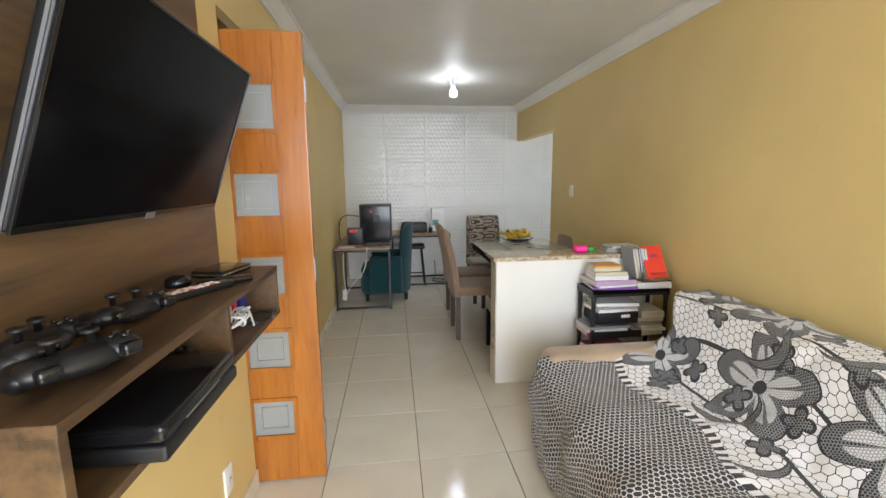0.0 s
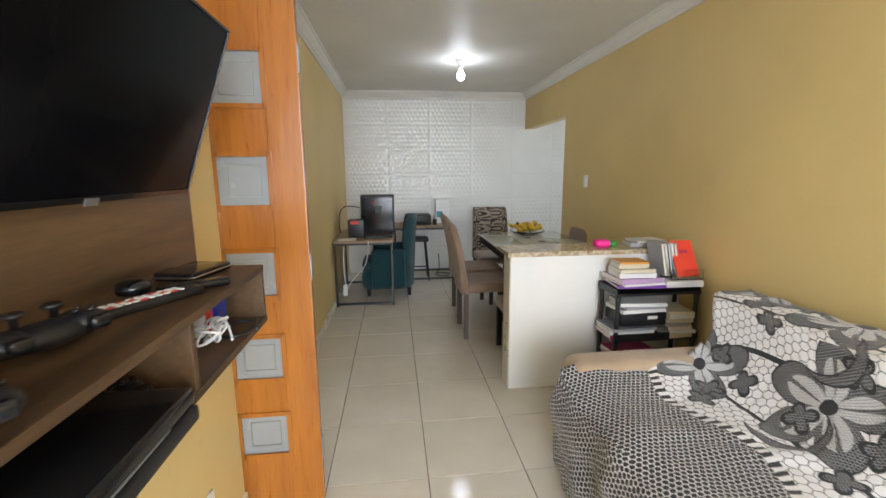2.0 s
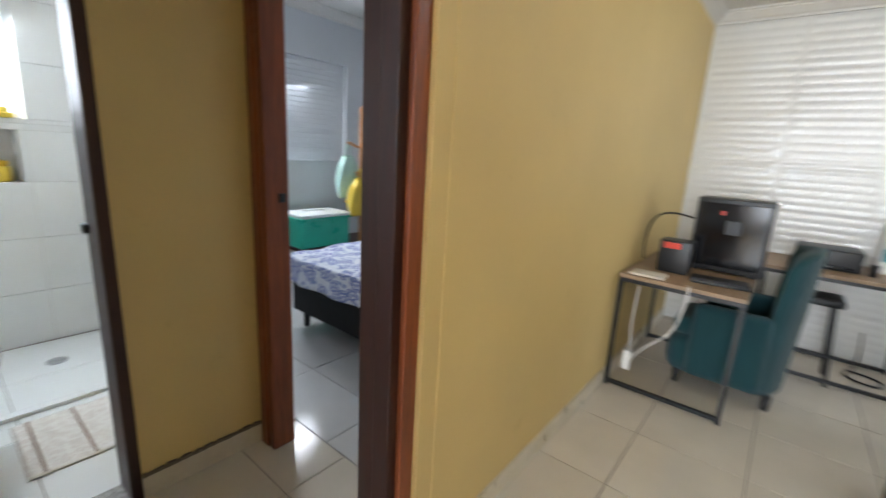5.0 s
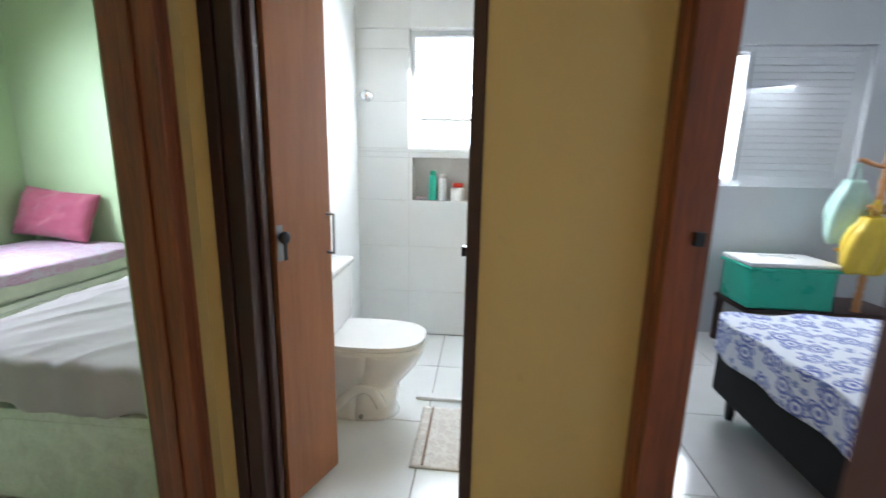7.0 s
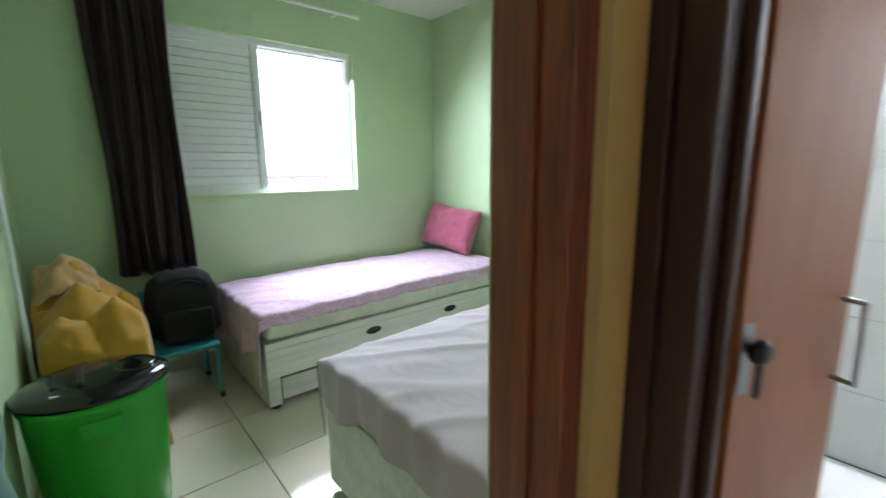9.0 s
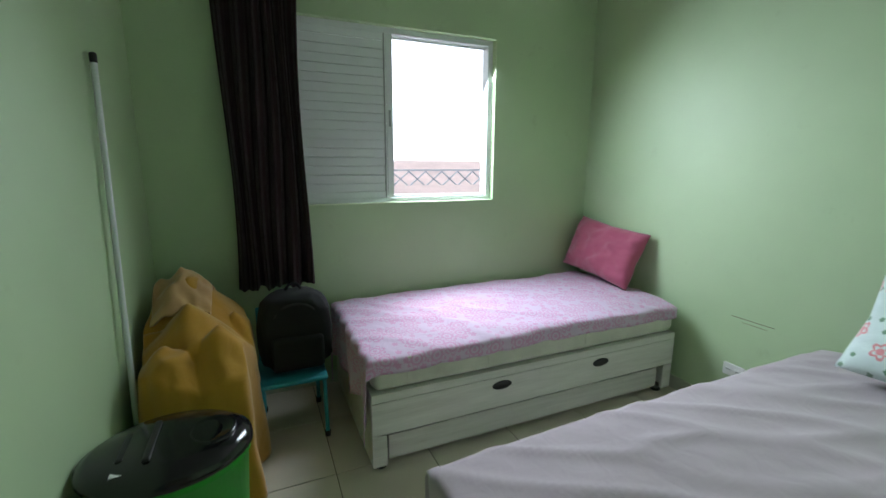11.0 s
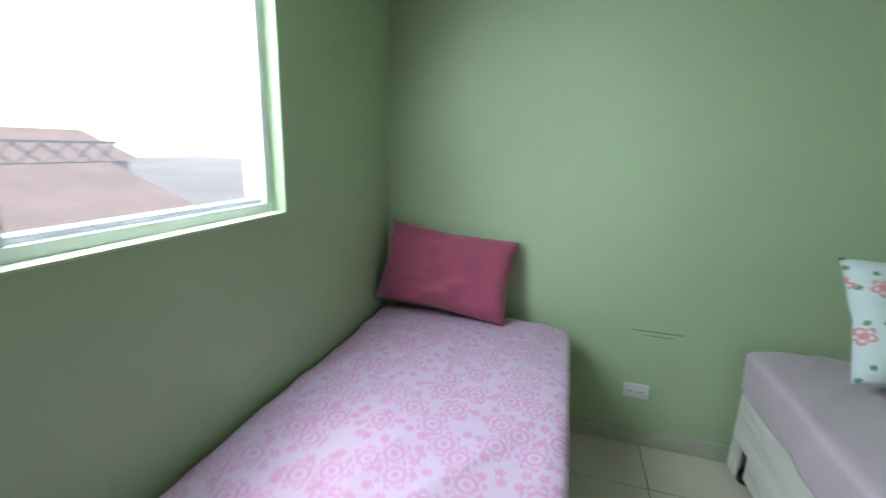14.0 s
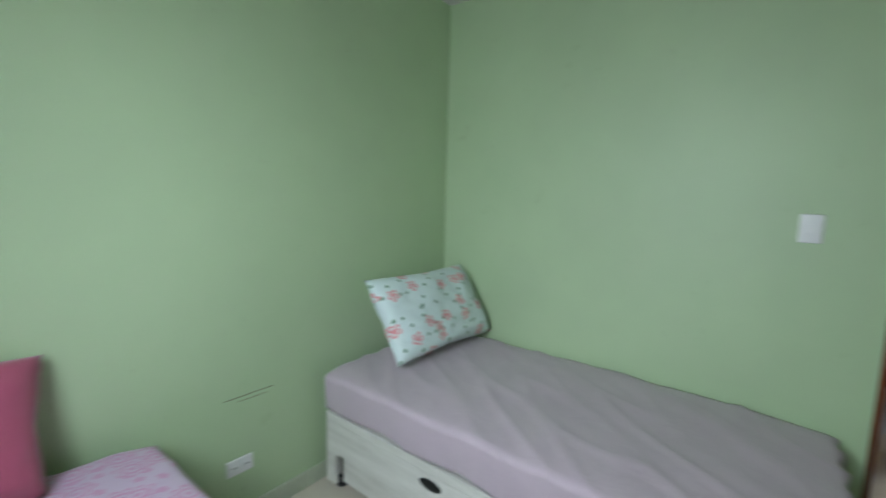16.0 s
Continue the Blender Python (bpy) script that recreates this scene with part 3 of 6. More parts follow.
# bathroom
BWY0, BWY1, BWZ0, BWZ1 = 2.40, 2.992, 1.368, 2.14
NY0, NY1, NZ0, NZ1 = 2.427, 2.945, 1.008, 1.305
bx, bi = BX0 - 0.17, BX0 - 0.008
wall("wall_bath_west", [((bx, 1.975, 0), (bi, BWY0, 2.55)), ((bx, BWY1, 0), (bi, BY1, 2.55)), ((bx, BWY0, 0), (bi, BWY1, NZ0)), ((bx, NY1, NZ0), (bi, BWY1, NZ1)), ((bx, BWY0, NZ0), (bi, NY0, NZ1)), ((bx, NY0, NZ0), (BX0 - 0.11, NY1, NZ1)), ((bx, BWY0, NZ1), (bi, BWY1, BWZ0)), ((bx, BWY0, BWZ1), (bi, BWY1, 2.55))], GROUT_LIGHT, "white tiled bathroom wall with a window and a niche")
wall("wall_bath_south", [((BX0 - 0.17, 1.975, 0), (FX - WT - 0.002, BY0, 2.55))], BATH_TILE, "white tiled bathroom side wall")
wall("wall_bath_north", [((BX0 - 0.17, BY1, 0), (FX - WT - 0.002, 3.384, 2.55))], BATH_TILE, "white tiled shower side wall")
setting(block("ceiling_bath", (BX0 - 0.17, 1.975, 2.55), (FX - WT, 3.384, 2.65), WHITEP), "white bathroom ceiling", "ceiling")

# blue-sheet bedroom
VY0, VY1, VZ0, VZ1 = 4.35, 5.56, 1.15, 2.12
wall("wall_grey_west", [((UX0 - 0.14, 3.4, 0), (UX0, VY0, 2.6)), ((UX0 - 0.14, VY1, 0), (UX0, UY1, 2.6)), ((UX0 - 0.14, VY0, 0), (UX0, VY1, VZ0)), ((UX0 - 0.14, VY0, VZ1), (UX0, VY1, 2.6))], GREYWALL, "pale grey painted bedroom wall with a window")
wall("wall_grey_north", [((UX0 - 0.14, UY1, 0), (-1.11, UY1 + WT, 2.6))], GREYWALL, "pale grey painted bedroom wall")
wall("wall_grey_south", [((UX0, 3.485, 0), (UD0 - 0.17, UY0, 2.6)), ((UD0, 3.485, DOOR), (UD1, UY0, 2.6))], GREYWALL, "pale grey painted wall beside the door")
wall("wall_grey_east", [((-1.16, UY0, 0), (-1.11, UY1, 2.6))], GREYWALL, "pale grey painted side wall")
setting(block("ceiling_grey_room", (UX0 - 0.14, 3.4, 2.6), (-1.11, UY1 + WT, 2.72), WHITEP), "white bedroom ceiling", "ceiling")
cornice("trim_cornice_grey_room", (UX0, UY0, 0), (UX0, UY1, 0), (1, 0), z=2.6)


# skirting boards
def skirting(name, items, mat=SKIRT):
    return setting(boxes(name, items, mat, bevel=0.002), "cream tile skirting with a rough top joint", "skirting")


skirting("baseboard_living", [((LX0, LY0, 0), (LX0 + 0.012, HALL_Y0 - 0.002, 0.085)), ((LX0, HALL_Y1, 0), (LX0 + 0.012, LY1 - 0.02, 0.085)), ((LX1 - 0.012, LY0, 0), (LX1, 3.09, 0.085)), ((LX1 - 0.012, 3.3, 0), (LX1, 5.17, 0.085))])
skirting("baseboard_hall", [((FX, BD1 + 0.004, 0), (FX + 0.014, 3.384, 0.085)), ((FX, HF + 0.002, 0), (FX + 0.014, BD0 - 0.062, 0.085))])
skirting("baseboard_green", [((GX0, GY0, 0), (GX0 + 0.012, GY1, 0.085)), ((GX0 + 0.012, GY0, 0), (GX1, GY0 + 0.012, 0.085)), ((GX1 - 0.012, GY0 + 0.012, 0), (GX1, GY1, 0.085))], plain("pale_green_skirting", (0.5, 0.55, 0.42), 0.4))
# ragged mortar along the top of the hall skirting
bm = bmesh.new()
for k in range(46):
    y = BD1 + 0.006 + k * 0.0099
    add_box(bm, (FX, y, 0.085), (FX + 0.010 + random.uniform(0, 0.006), y + 0.0097, 0.090 + random.uniform(0, 0.010)))
tagged(setting(finish("trim_mortar", bm, GROUT), "ragged grey mortar above the hall skirting", "mortar"), kind="structure")


# doors and frames
def profile_frame(name, label, mat, jambs, head):
    rt = setting(new(name), label, "door frame")
    for lo, hi in jambs:
        block("jamb", lo, hi, mat, rt, 0.006)
    block("head", head[0], head[1], mat, rt, 0.006)
    return rt


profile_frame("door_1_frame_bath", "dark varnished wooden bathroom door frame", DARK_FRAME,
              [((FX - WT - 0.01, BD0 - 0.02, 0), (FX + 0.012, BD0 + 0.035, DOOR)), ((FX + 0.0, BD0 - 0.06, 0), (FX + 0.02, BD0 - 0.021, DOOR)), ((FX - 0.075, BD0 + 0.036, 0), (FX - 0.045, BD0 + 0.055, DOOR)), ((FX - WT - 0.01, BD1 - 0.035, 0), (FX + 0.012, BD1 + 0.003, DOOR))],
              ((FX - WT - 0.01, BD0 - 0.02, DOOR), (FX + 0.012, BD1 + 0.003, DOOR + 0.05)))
profile_frame("door_2_frame_green", "brown varnished wooden door frame of the green bedroom", FRAME_WOOD,
              [((GD0 - 0.015, 1.94, 0), (GD0 + 0.03, HF + 0.012, DOOR)), ((GD0 - 0.03, HF, 0), (GD0 - 0.0155, HF + 0.013, DOOR)), ((GD0 + 0.0305, 2.0, 0), (GD0 + 0.04, 2.035, DOOR)), ((GD1 - 0.03, GY1 - 0.012, 0), (GD1 + 0.015, HF + 0.012, DOOR))],
              ((GD0 - 0.015, GY1 - 0.012, DOOR), (GD1 + 0.015, HF + 0.012, DOOR + 0.05)))
profile_frame("door_3_frame_grey", "reddish brown varnished wooden door frame", FRAME_WOOD,
              [((UD0 - 0.075, 3.368, 0), (UD0 - 0.02, 3.475, DOOR)), ((UD0 - 0.0195, 3.374, 0), (UD0 + 0.02, 3.475, DOOR))],
              ((UD0 - 0.075, 3.368, DOOR), (UD1 + 0.05, UY0 - 0.02, DOOR + 0.05)))
jr = setting(new("door_3_jamb_grey"), "brown wooden jamb with a rippled varnish, shade and lit edge put into its colours", "door frame")
# one jamb: shaded faces coloured near-black, the side in light coloured red-brown
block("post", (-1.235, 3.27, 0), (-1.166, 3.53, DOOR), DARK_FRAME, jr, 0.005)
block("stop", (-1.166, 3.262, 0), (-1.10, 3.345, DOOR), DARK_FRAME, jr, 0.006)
block("lit_edge", (-1.0995, 3.292, 0), (-1.078, 3.345, DOOR), FRAME_WOOD, jr, 0.004)
block("latch", (UD0 + 0.02, 3.43, 1.095), (UD0 + 0.032, 3.455, 1.13), BLACK, jr, 0.002)
setting(block("door_threshold", (FX - WT, BD0 + 0.035, -0.004), (FX + 0.005, BD1 - 0.035, 0.008), GREY_GRANITE, bevel=0.002), "grey granite bathroom threshold", "threshold")


def bath_door():
    """Two narrow veneer panels folded against each other inside the bathroom."""
    rt = setting(root("door_1_bath", "brown veneer folding bathroom door standing open", "door", (-2.16, 2.224, 0), 158.5))
    block("leaf", (0, -0.034, 0.015), (0.265, 0, 2.09), LEAF_WOOD, rt, 0.003)
    block("leaf", (0, 0.005, 0.015), (0.262, 0.039, 2.09), LEAF_WOOD, rt, 0.003)
    boxes("hinge", [((0.264, -0.02, z), (0.269, 0.025, z + 0.09)) for z in (0.25, 1.05, 1.8)], GREYMETAL, rt)
    block("lock_plate", (0.004, -0.0365, 0.95), (0.03, -0.0345, 1.07), GREYMETAL, rt, 0.001)
    turned("knob", [(0.008, 0), (0.009, 0.008), (0.019, 0.012), (0.021, 0.024), (0.012, 0.03)], BLACK, rt, 16, m=pose(0.02, -0.036, 1.03, 90, 0, 0))
    block("key", (0.013, -0.058, 0.955), (0.027, -0.054, 1.015), BLACK, rt, 0.001)
    tube("pull_bar", [(0.245, -0.034, 0.94), (0.245, -0.066, 0.94), (0.245, -0.066, 1.085), (0.245, -0.034, 1.085)], 0.0055, GREYMETAL, rt, smooth=False)
    return rt


bath_door()
lp = tagged(block("strike_latch", (FX - 0.125, BD1 - 0.052, 1.0), (FX - 0.085, BD1 - 0.0355, 1.03), BLACK, bevel=0.002), "black metal latch on the bathroom door frame", "latch")


def folding_door():
    """Orange wooden leaf with five etched panes, standing folded in the hall opening."""
    rt = setting(root("door_4_folding", "orange varnished wooden folding door leaf with five frosted panes", "door", (-1.13, 2.275, 0)))
    w, th = 0.39, 0.036
    zs = [(0.24, 0.42), (0.575, 0.755), (0.92, 1.10), (1.27, 1.46), (1.635, 1.825)]
    x0, x1 = 0.075, 0.265
    block("stile", (0, 0, 0.012), (x0, th, 2.03), ORANGE_WOOD, rt, 0.003)
    block("stile", (x1, 0, 0.012), (w, th, 2.03), ORANGE_WOOD, rt, 0.003)
    edges = [0.012] + [v for z in zs for v in z] + [2.03]
    for a, b in zip(edges[::2], edges[1::2]):
        block("rail", (x0, 0.0005, a), (x1, th - 0.0005, b), ORANGE_WOOD, rt, 0.0)
    for a, b in zs:
        boxes("bead", [((x0 - 0.012, -0.006, a - 0.012), (x0 + 0.006, 0.0, b + 0.012)), ((x1 - 0.006, -0.006, a - 0.012), (x1 + 0.012, 0, b + 0.012)), ((x0, -0.006, a - 0.012), (x1, 0, a + 0.006)), ((x0, -0.006, b - 0.006), (x1, 0, b + 0.012))], ORANGE_WOOD, rt)
        block("pane", (x0 + 0.001, 0.010, a + 0.001), (x1 - 0.001, 0.024, b - 0.001), FROST, rt, 0.0)
        g = 0.035
        boxes("etched_line", [((x0 + g, 0.007, a + g), (x0 + g + 0.004, 0.010, b - g)), ((x1 - g - 0.004, 0.007, a + g), (x1 - g, 0.010, b - g)), ((x0 + g, 0.007, a + g), (x1 - g, 0.010, a + g + 0.004)), ((x0 + g, 0.007, b - g - 0.004), (x1 - g, 0.010, b - g))], GREYMETAL, rt)
    for z in (0.2, 0.98, 1.75):
        block("hinge", (w, 0.002, z), (w + 0.005, th - 0.002, z + 0.10), GREYMETAL, rt, 0.001)
    return rt


folding_door()


# windows
def slatted(name, x0, x1, z0, z1, n, at, rz, parent):
    bm = bmesh.new()
    h = (z1 - z0) / n
    for i in range(n):
        add_box(bm, (x0, -0.006, z0 + i * h + 0.002), (x1, 0.012, z0 + (i + 1) * h - 0.004), pose(0, 0, 0))
    return finish(name, bm, ALU, parent, bevel=0.002)


def sliding_window(name, label, at, rz, w, z0, z1, shut_from, shut_to, mull):
    """White aluminium slider: one slatted shutter sash, one open bay with its track. Local x runs along the wall."""
    rt = setting(root(name, label, "window", at, rz))
    f = 0.035
    block("frame", (0, -0.04, z0), (w, 0.04, z0 + f), ALU, rt, 0.002)
    block("frame", (0, -0.04, z1 - f), (w, 0.04, z1), ALU, rt, 0.002)
    block("frame", (0, -0.04, z0 + f), (f, 0.04, z1 - f), ALU, rt, 0.002)
    block("frame", (w - f, -0.04, z0 + f), (w, 0.04, z1 - f), ALU, rt, 0.002)
    boxes("track", [((f, -0.02, z0 + f), (w - f, -0.012, z0 + f + 0.014)), ((f, 0.012, z0 + f), (w - f, 0.02, z0 + f + 0.014)), ((f, -0.02, z1 - f - 0.014), (w - f, -0.012, z1 - f))], ALU, rt)
    s = 0.04
    boxes("sash", [((shut_from, 0.021, z0 + f), (shut_from + s, 0.037, z1 - f)), ((shut_to - s, 0.021, z0 + f), (shut_to, 0.037, z1 - f)), ((shut_from + s, 0.021, z0 + f), (shut_to - s, 0.037, z0 + f + s)), ((shut_from + s, 0.021, z1 - f - s), (shut_to - s, 0.037, z1 - f))], ALU, rt, 0.002)
    n = 17
    h = (z1 - z0 - 2 * f - 2 * s) / n
    for i in range(n):
        za = z0 + f + s + i * h
        block("slat", (shut_from + s, 0.022, za + 0.0015), (shut_to - s, 0.034, za + h - 0.0035), ALU, rt, 0.002)
    block("backing", (shut_from + s, 0.0215, z0 + f + s), (shut_to - s, 0.0218, z1 - f - s), ALU, rt, 0.0)
    boxes("gasket", [((mull - 0.004, 0.022, z0 + f), (mull + 0.004, 0.039, z1 - f))], GREYMETAL, rt)
    block("latch", (shut_to - 0.03, 0.037, (z0 + z1) / 2 - 0.05), (shut_to - 0.015, 0.045, (z0 + z1) / 2 + 0.05), GREYMETAL, rt, 0.002)
    return rt


sliding_window("window_1", "white aluminium sliding window with a slatted shutter, half open", (WX1, GY0 - 0.085, 0), 180, WX1 - WX0, WZ0, WZ1, 0.036, 0.635, 0.58)
for ob in [o for o in bpy.data.objects if o.name.startswith("window_1")]:
    ob.scale = (1, -1, 1)
sliding_window("window_2", "white aluminium sliding window with a slatted shutter", (UX0 - 0.085, VY1, 0), -90, VY1 - VY0, VZ0, VZ1, 0.036, 0.80, 0.77)


def bath_window():
    rt = setting(root("window_3", "white aluminium bathroom window with tilted glass louvres", "window", (BX0 - 0.1, BWY0, 0)))
    w = BWY1 - BWY0
    boxes("frame", [((-0.03, 0, BWZ0), (0.03, 0.03, BWZ1)), ((-0.03, w - 0.03, BWZ0), (0.03, w, BWZ1)), ((-0.03, 0.03, BWZ0), (0.03, w - 0.03, BWZ0 + 0.03)), ((-0.03, 0.03, BWZ1 - 0.03), (0.03, w - 0.03, BWZ1)), ((-0.02, 0.03, BWZ0 + 0.19), (0.02, w - 0.03, BWZ0 + 0.21))], ALU, rt, 0.002)
    for i in range(6):
        p = block("louvre", (-0.045, 0.032, -0.003), (0.045, w - 0.032, 0.003), GLASS, rt, 0.001)
        p.matrix_basis = pose(0, 0, BWZ0 + 0.27 + i * 0.1, 0, 35, 0)
        p.visible_shadow = False
    return rt


bath_window()
setting(boxes("window_sill_green", [((WX0, GY0 - 0.045, WZ0), (WX1, GY0 + 0.004, WZ0 + 0.006))], wall_paint("pale_green_sill_paint", (0.62, 0.72, 0.5))), "pale green painted window sill", "sill")


# ---- green bedroom ----
def drape_bed(name, label, cat, x0, x1, y0, y1, z, mat, drop_foot, drop_front, drop_back, seed, uvk=1.0, front=1, taper=False):
    """A cloth over a bed. u runs from the head (x0) to over the foot (x1), v across from the front to the back side."""
    L, W = x1 - x0, y1 - y0
    lu, lv = L + drop_foot, W + drop_front + drop_back

    def fn(u, v):
        a, b = u * lu, v * lv
        px, py, pz = x0 + min(a, L), 0, z
        out_x = max(0.0, a - L)
        t = b - drop_front
        py = min(max(t, 0), W)
        over = max(0.0, -t) * (0.12 + 0.88 * min(1.0, a / L) ** 1.4 if taper else 1.0) + max(0.0, t - W)
        q = px * 1.6 + py * 2.4
        wr = 0.015 * max(0.0, 0.32 - abs(noise.noise(Vector((q * 2.3 + seed, py * 1.2 - px * 1.1, seed))))) ** 1.5 * 4 + fold(px * 2.5 + seed, py * 4, seed, 0.008) + fold(px * 11 + seed, py * 9 + px * 6, 2 + seed, 0.003)
        sag = -0.02 * max(0, (abs(2 * py / W - 1) ** 6)) - 0.02 * max(0, (px - x0) / L) ** 8
        pz = z + wr + sag
        yy = y0 + py if front > 0 else y1 - py
        sgn = 1 if front > 0 else -1
        if over > 0:
            pz -= over
            d = 0.012 + 0.02 * math.sin(px * 16 + seed) * min(1, over * 5) * 0.5
            yy += (-sgn if t < 0 else sgn) * d
        if out_x > 0:
            k = 0.9 + 0.1 * math.sin(py * 13 + seed)
            pz -= out_x * k
            px += 0.014 + 0.018 * math.sin(py * 19 + seed * 2) * min(1.0, out_x * 4) + 0.008 * math.sin(py * 41)
        return (px, yy, pz)

    ob = sheet(name, fn, 110, 76, mat, None, 0.005, (lu * uvk, lv * uvk))
    return tagged(ob, label, cat)


def storage_bed(label, at, L, W, flip=1):
    """Box bed of whitewashed board with a pull-out drawer, oval finger holes and a mattress. The drawers face local +y."""
    rt = root("bed", label, "bed", at, 0, "single beds")
    block("base_top", (0, -W, 0.36), (L, 0, 0.40), WHITEWASH, rt, 0.004)
    block("foot_panel", (L - 0.02, -W, 0.035), (L, -0.022, 0.36), WHITEWASH, rt, 0.003)
    block("head_panel", (0, -W, 0.035), (0.02, -0.022, 0.36), WHITEWASH, rt, 0.003)
    block("back_panel", (0.02, -W, 0.035), (L - 0.02, -W + 0.02, 0.36), WHITEWASH, rt, 0.003)
    block("front_panel", (0, -0.02, 0.195), (L, 0.0, 0.358), WHITEWASH, rt, 0.003)
    block("side_post", (L - 0.07, -0.021, 0.035), (L, -0.001, 0.193), WHITEWASH, rt, 0.003)
    block("side_post", (0, -0.021, 0.035), (0.07, -0.001, 0.193), WHITEWASH, rt, 0.003)
    block("trundle_front", (0.085, -0.055, 0.04), (L - 0.085, -0.035, 0.165), WHITEWASH, rt, 0.003)
    block("trundle_box", (0.10, -W + 0.05, 0.05), (L - 0.10, -0.058, 0.15), DARK_FRAME, rt, 0.0)
    for fx in (0.309, 0.648):
        turned("finger_hole", [(0.055, 0), (0.057, 0.004), (0.05, 0.006)], BLACK, rt, 24, sx=1.0, sy=0.42, m=pose(L * fx, -0.001, 0.315, -90, 0, 0))
    for px in (0.05, L - 0.05):
        for py in (-W + 0.06, -0.06):
            turned("foot", [(0.03, 0), (0.032, 0.02), (0.028, 0.036)], BLACK, rt, 14, at=(px, py, 0))
    rounded("mattress", (0.01, -W + 0.01, 0.402), (L - 0.01, -0.005, 0.565), QUILT, rt, 0.045)
    for k in (0.36, 0.68, 0.9):
        block("mattress_tape", (L * k, -0.006, 0.44), (L * k + 0.02, -0.001, 0.56), QUILT, rt, 0.001)
    return rt


b1 = storage_bed("whitewashed storage bed with a trundle drawer beneath the window", (-3.98, 0.165, 0), 1.92, 0.93)
drape_bed("bedspread", "pink and lilac floral bedspread tucked over the bed", "bedspread", -3.97, -2.055, -0.765, 0.155, 0.588, PINK_SPREAD, 0.34, 0.22, 0.07, 1.3, taper=True)
b2 = storage_bed("whitewashed storage bed along the inner wall", (-3.98, 0.90, 0), 1.92, 0.98)
b2.matrix_basis = pose(-2.06, 0.90, 0, 0, 0, 180)
drape_bed("bed_sheet", "mauve grey crumpled sheet hanging over the bed foot", "bed sheet", -3.97, -2.055, 0.895, 1.875, 0.612, MAUVE_SHEET, 0.20, 0.17, 0.05, 5.7, front=1)

def lean(ob, centre, along, up):
    """Stand a cushion with its width along one way and its height along another."""
    x = Vector(along).normalized()
    z = x.cross(Vector(up)).normalized()
    y = z.cross(x)
    ob.matrix_basis = Matrix.Translation(centre) @ Matrix((x, y, z)).transposed().to_4x4()
    return ob


lean(tagged(cushion("pillow", 0.65, 0.40, 0.17, PINK_PILLOW, n=32, seed=2.0, lump=0.03), "rose pink pillow leaning on the wall", "pillow"), (-3.935, -0.445, 0.81), (0, 1, -0.09), (-0.14, 0, 0.36))
lean(tagged(cushion("pillow", 0.79, 0.46, 0.20, PILLOW_FLORAL, n=32, seed=6.0, lump=0.025), "mint pillow with a red rose print", "pillow"), (-3.775, 1.475, 0.85), (0.03, 1, 0.0), (-0.24, 0, 0.37))


def curtain(x0, x1, y, z0, z1):
    rt = root("curtain", "dark plum curtain gathered beside the window", "curtain", ((x0 + x1) / 2, y, z1))
    w, h = x1 - x0, z1 - z0

    def fn(u, v):
        flare = 1 - 0.08 * math.sin(v * math.pi * 0.9)
        x = (u - 0.5) * w * flare + 0.012 * math.sin(v * 5 + u * 7)
        d = 0.035 * math.sin(u * 2 * math.pi * 5.5 + 0.5 * math.sin(v * 4)) * (0.6 + 0.4 * v) + 0.014 * math.sin(u * 2 * math.pi * 12)
        return (x, d, -v * h + 0.012 * math.sin(u * 20) * v)

    sheet("cloth", fn, 120, 40, CURTAIN, rt, 0.004, (w * 3, h))
    return rt


curtain(-1.94, -1.52, -0.70, 0.71, 2.48)
rod = root("curtain_rod", "white metal curtain rod above the window", "curtain rod", (-2.35, -0.70, 2.485))
tube("rod", [(-0.85, 0, 0), (0.95, 0, 0)], 0.011, WHITE, rod)
for sx in (-0.85, 0.95):
    turned("finial", [(0.012, 0), (0.018, 0.01), (0.018, 0.03), (0.008, 0.04)], WHITE, rod, 14, m=pose(sx, 0, 0, 0, 90 if sx > 0 else -90, 0))
for sx in (-0.7, 0.8):
    block("bracket", (sx - 0.01, -0.10, -0.012), (sx + 0.01, -0.0, 0.0), WHITE, rod, 0.002)

pole = root("pole", "thin grey metal pole leaning in the corner", "pole", (-1.16, -0.02, 0))
tube("shaft", [(0, 0.06, 0.012), (0.012, -0.14, 1.78)], 0.011, ALU, pole)
turned("cap", [(0.012, 0), (0.013, 0.03), (0.008, 0.036)], BLACK, pole, 12, m=pose(0.012, -0.14, 1.775))


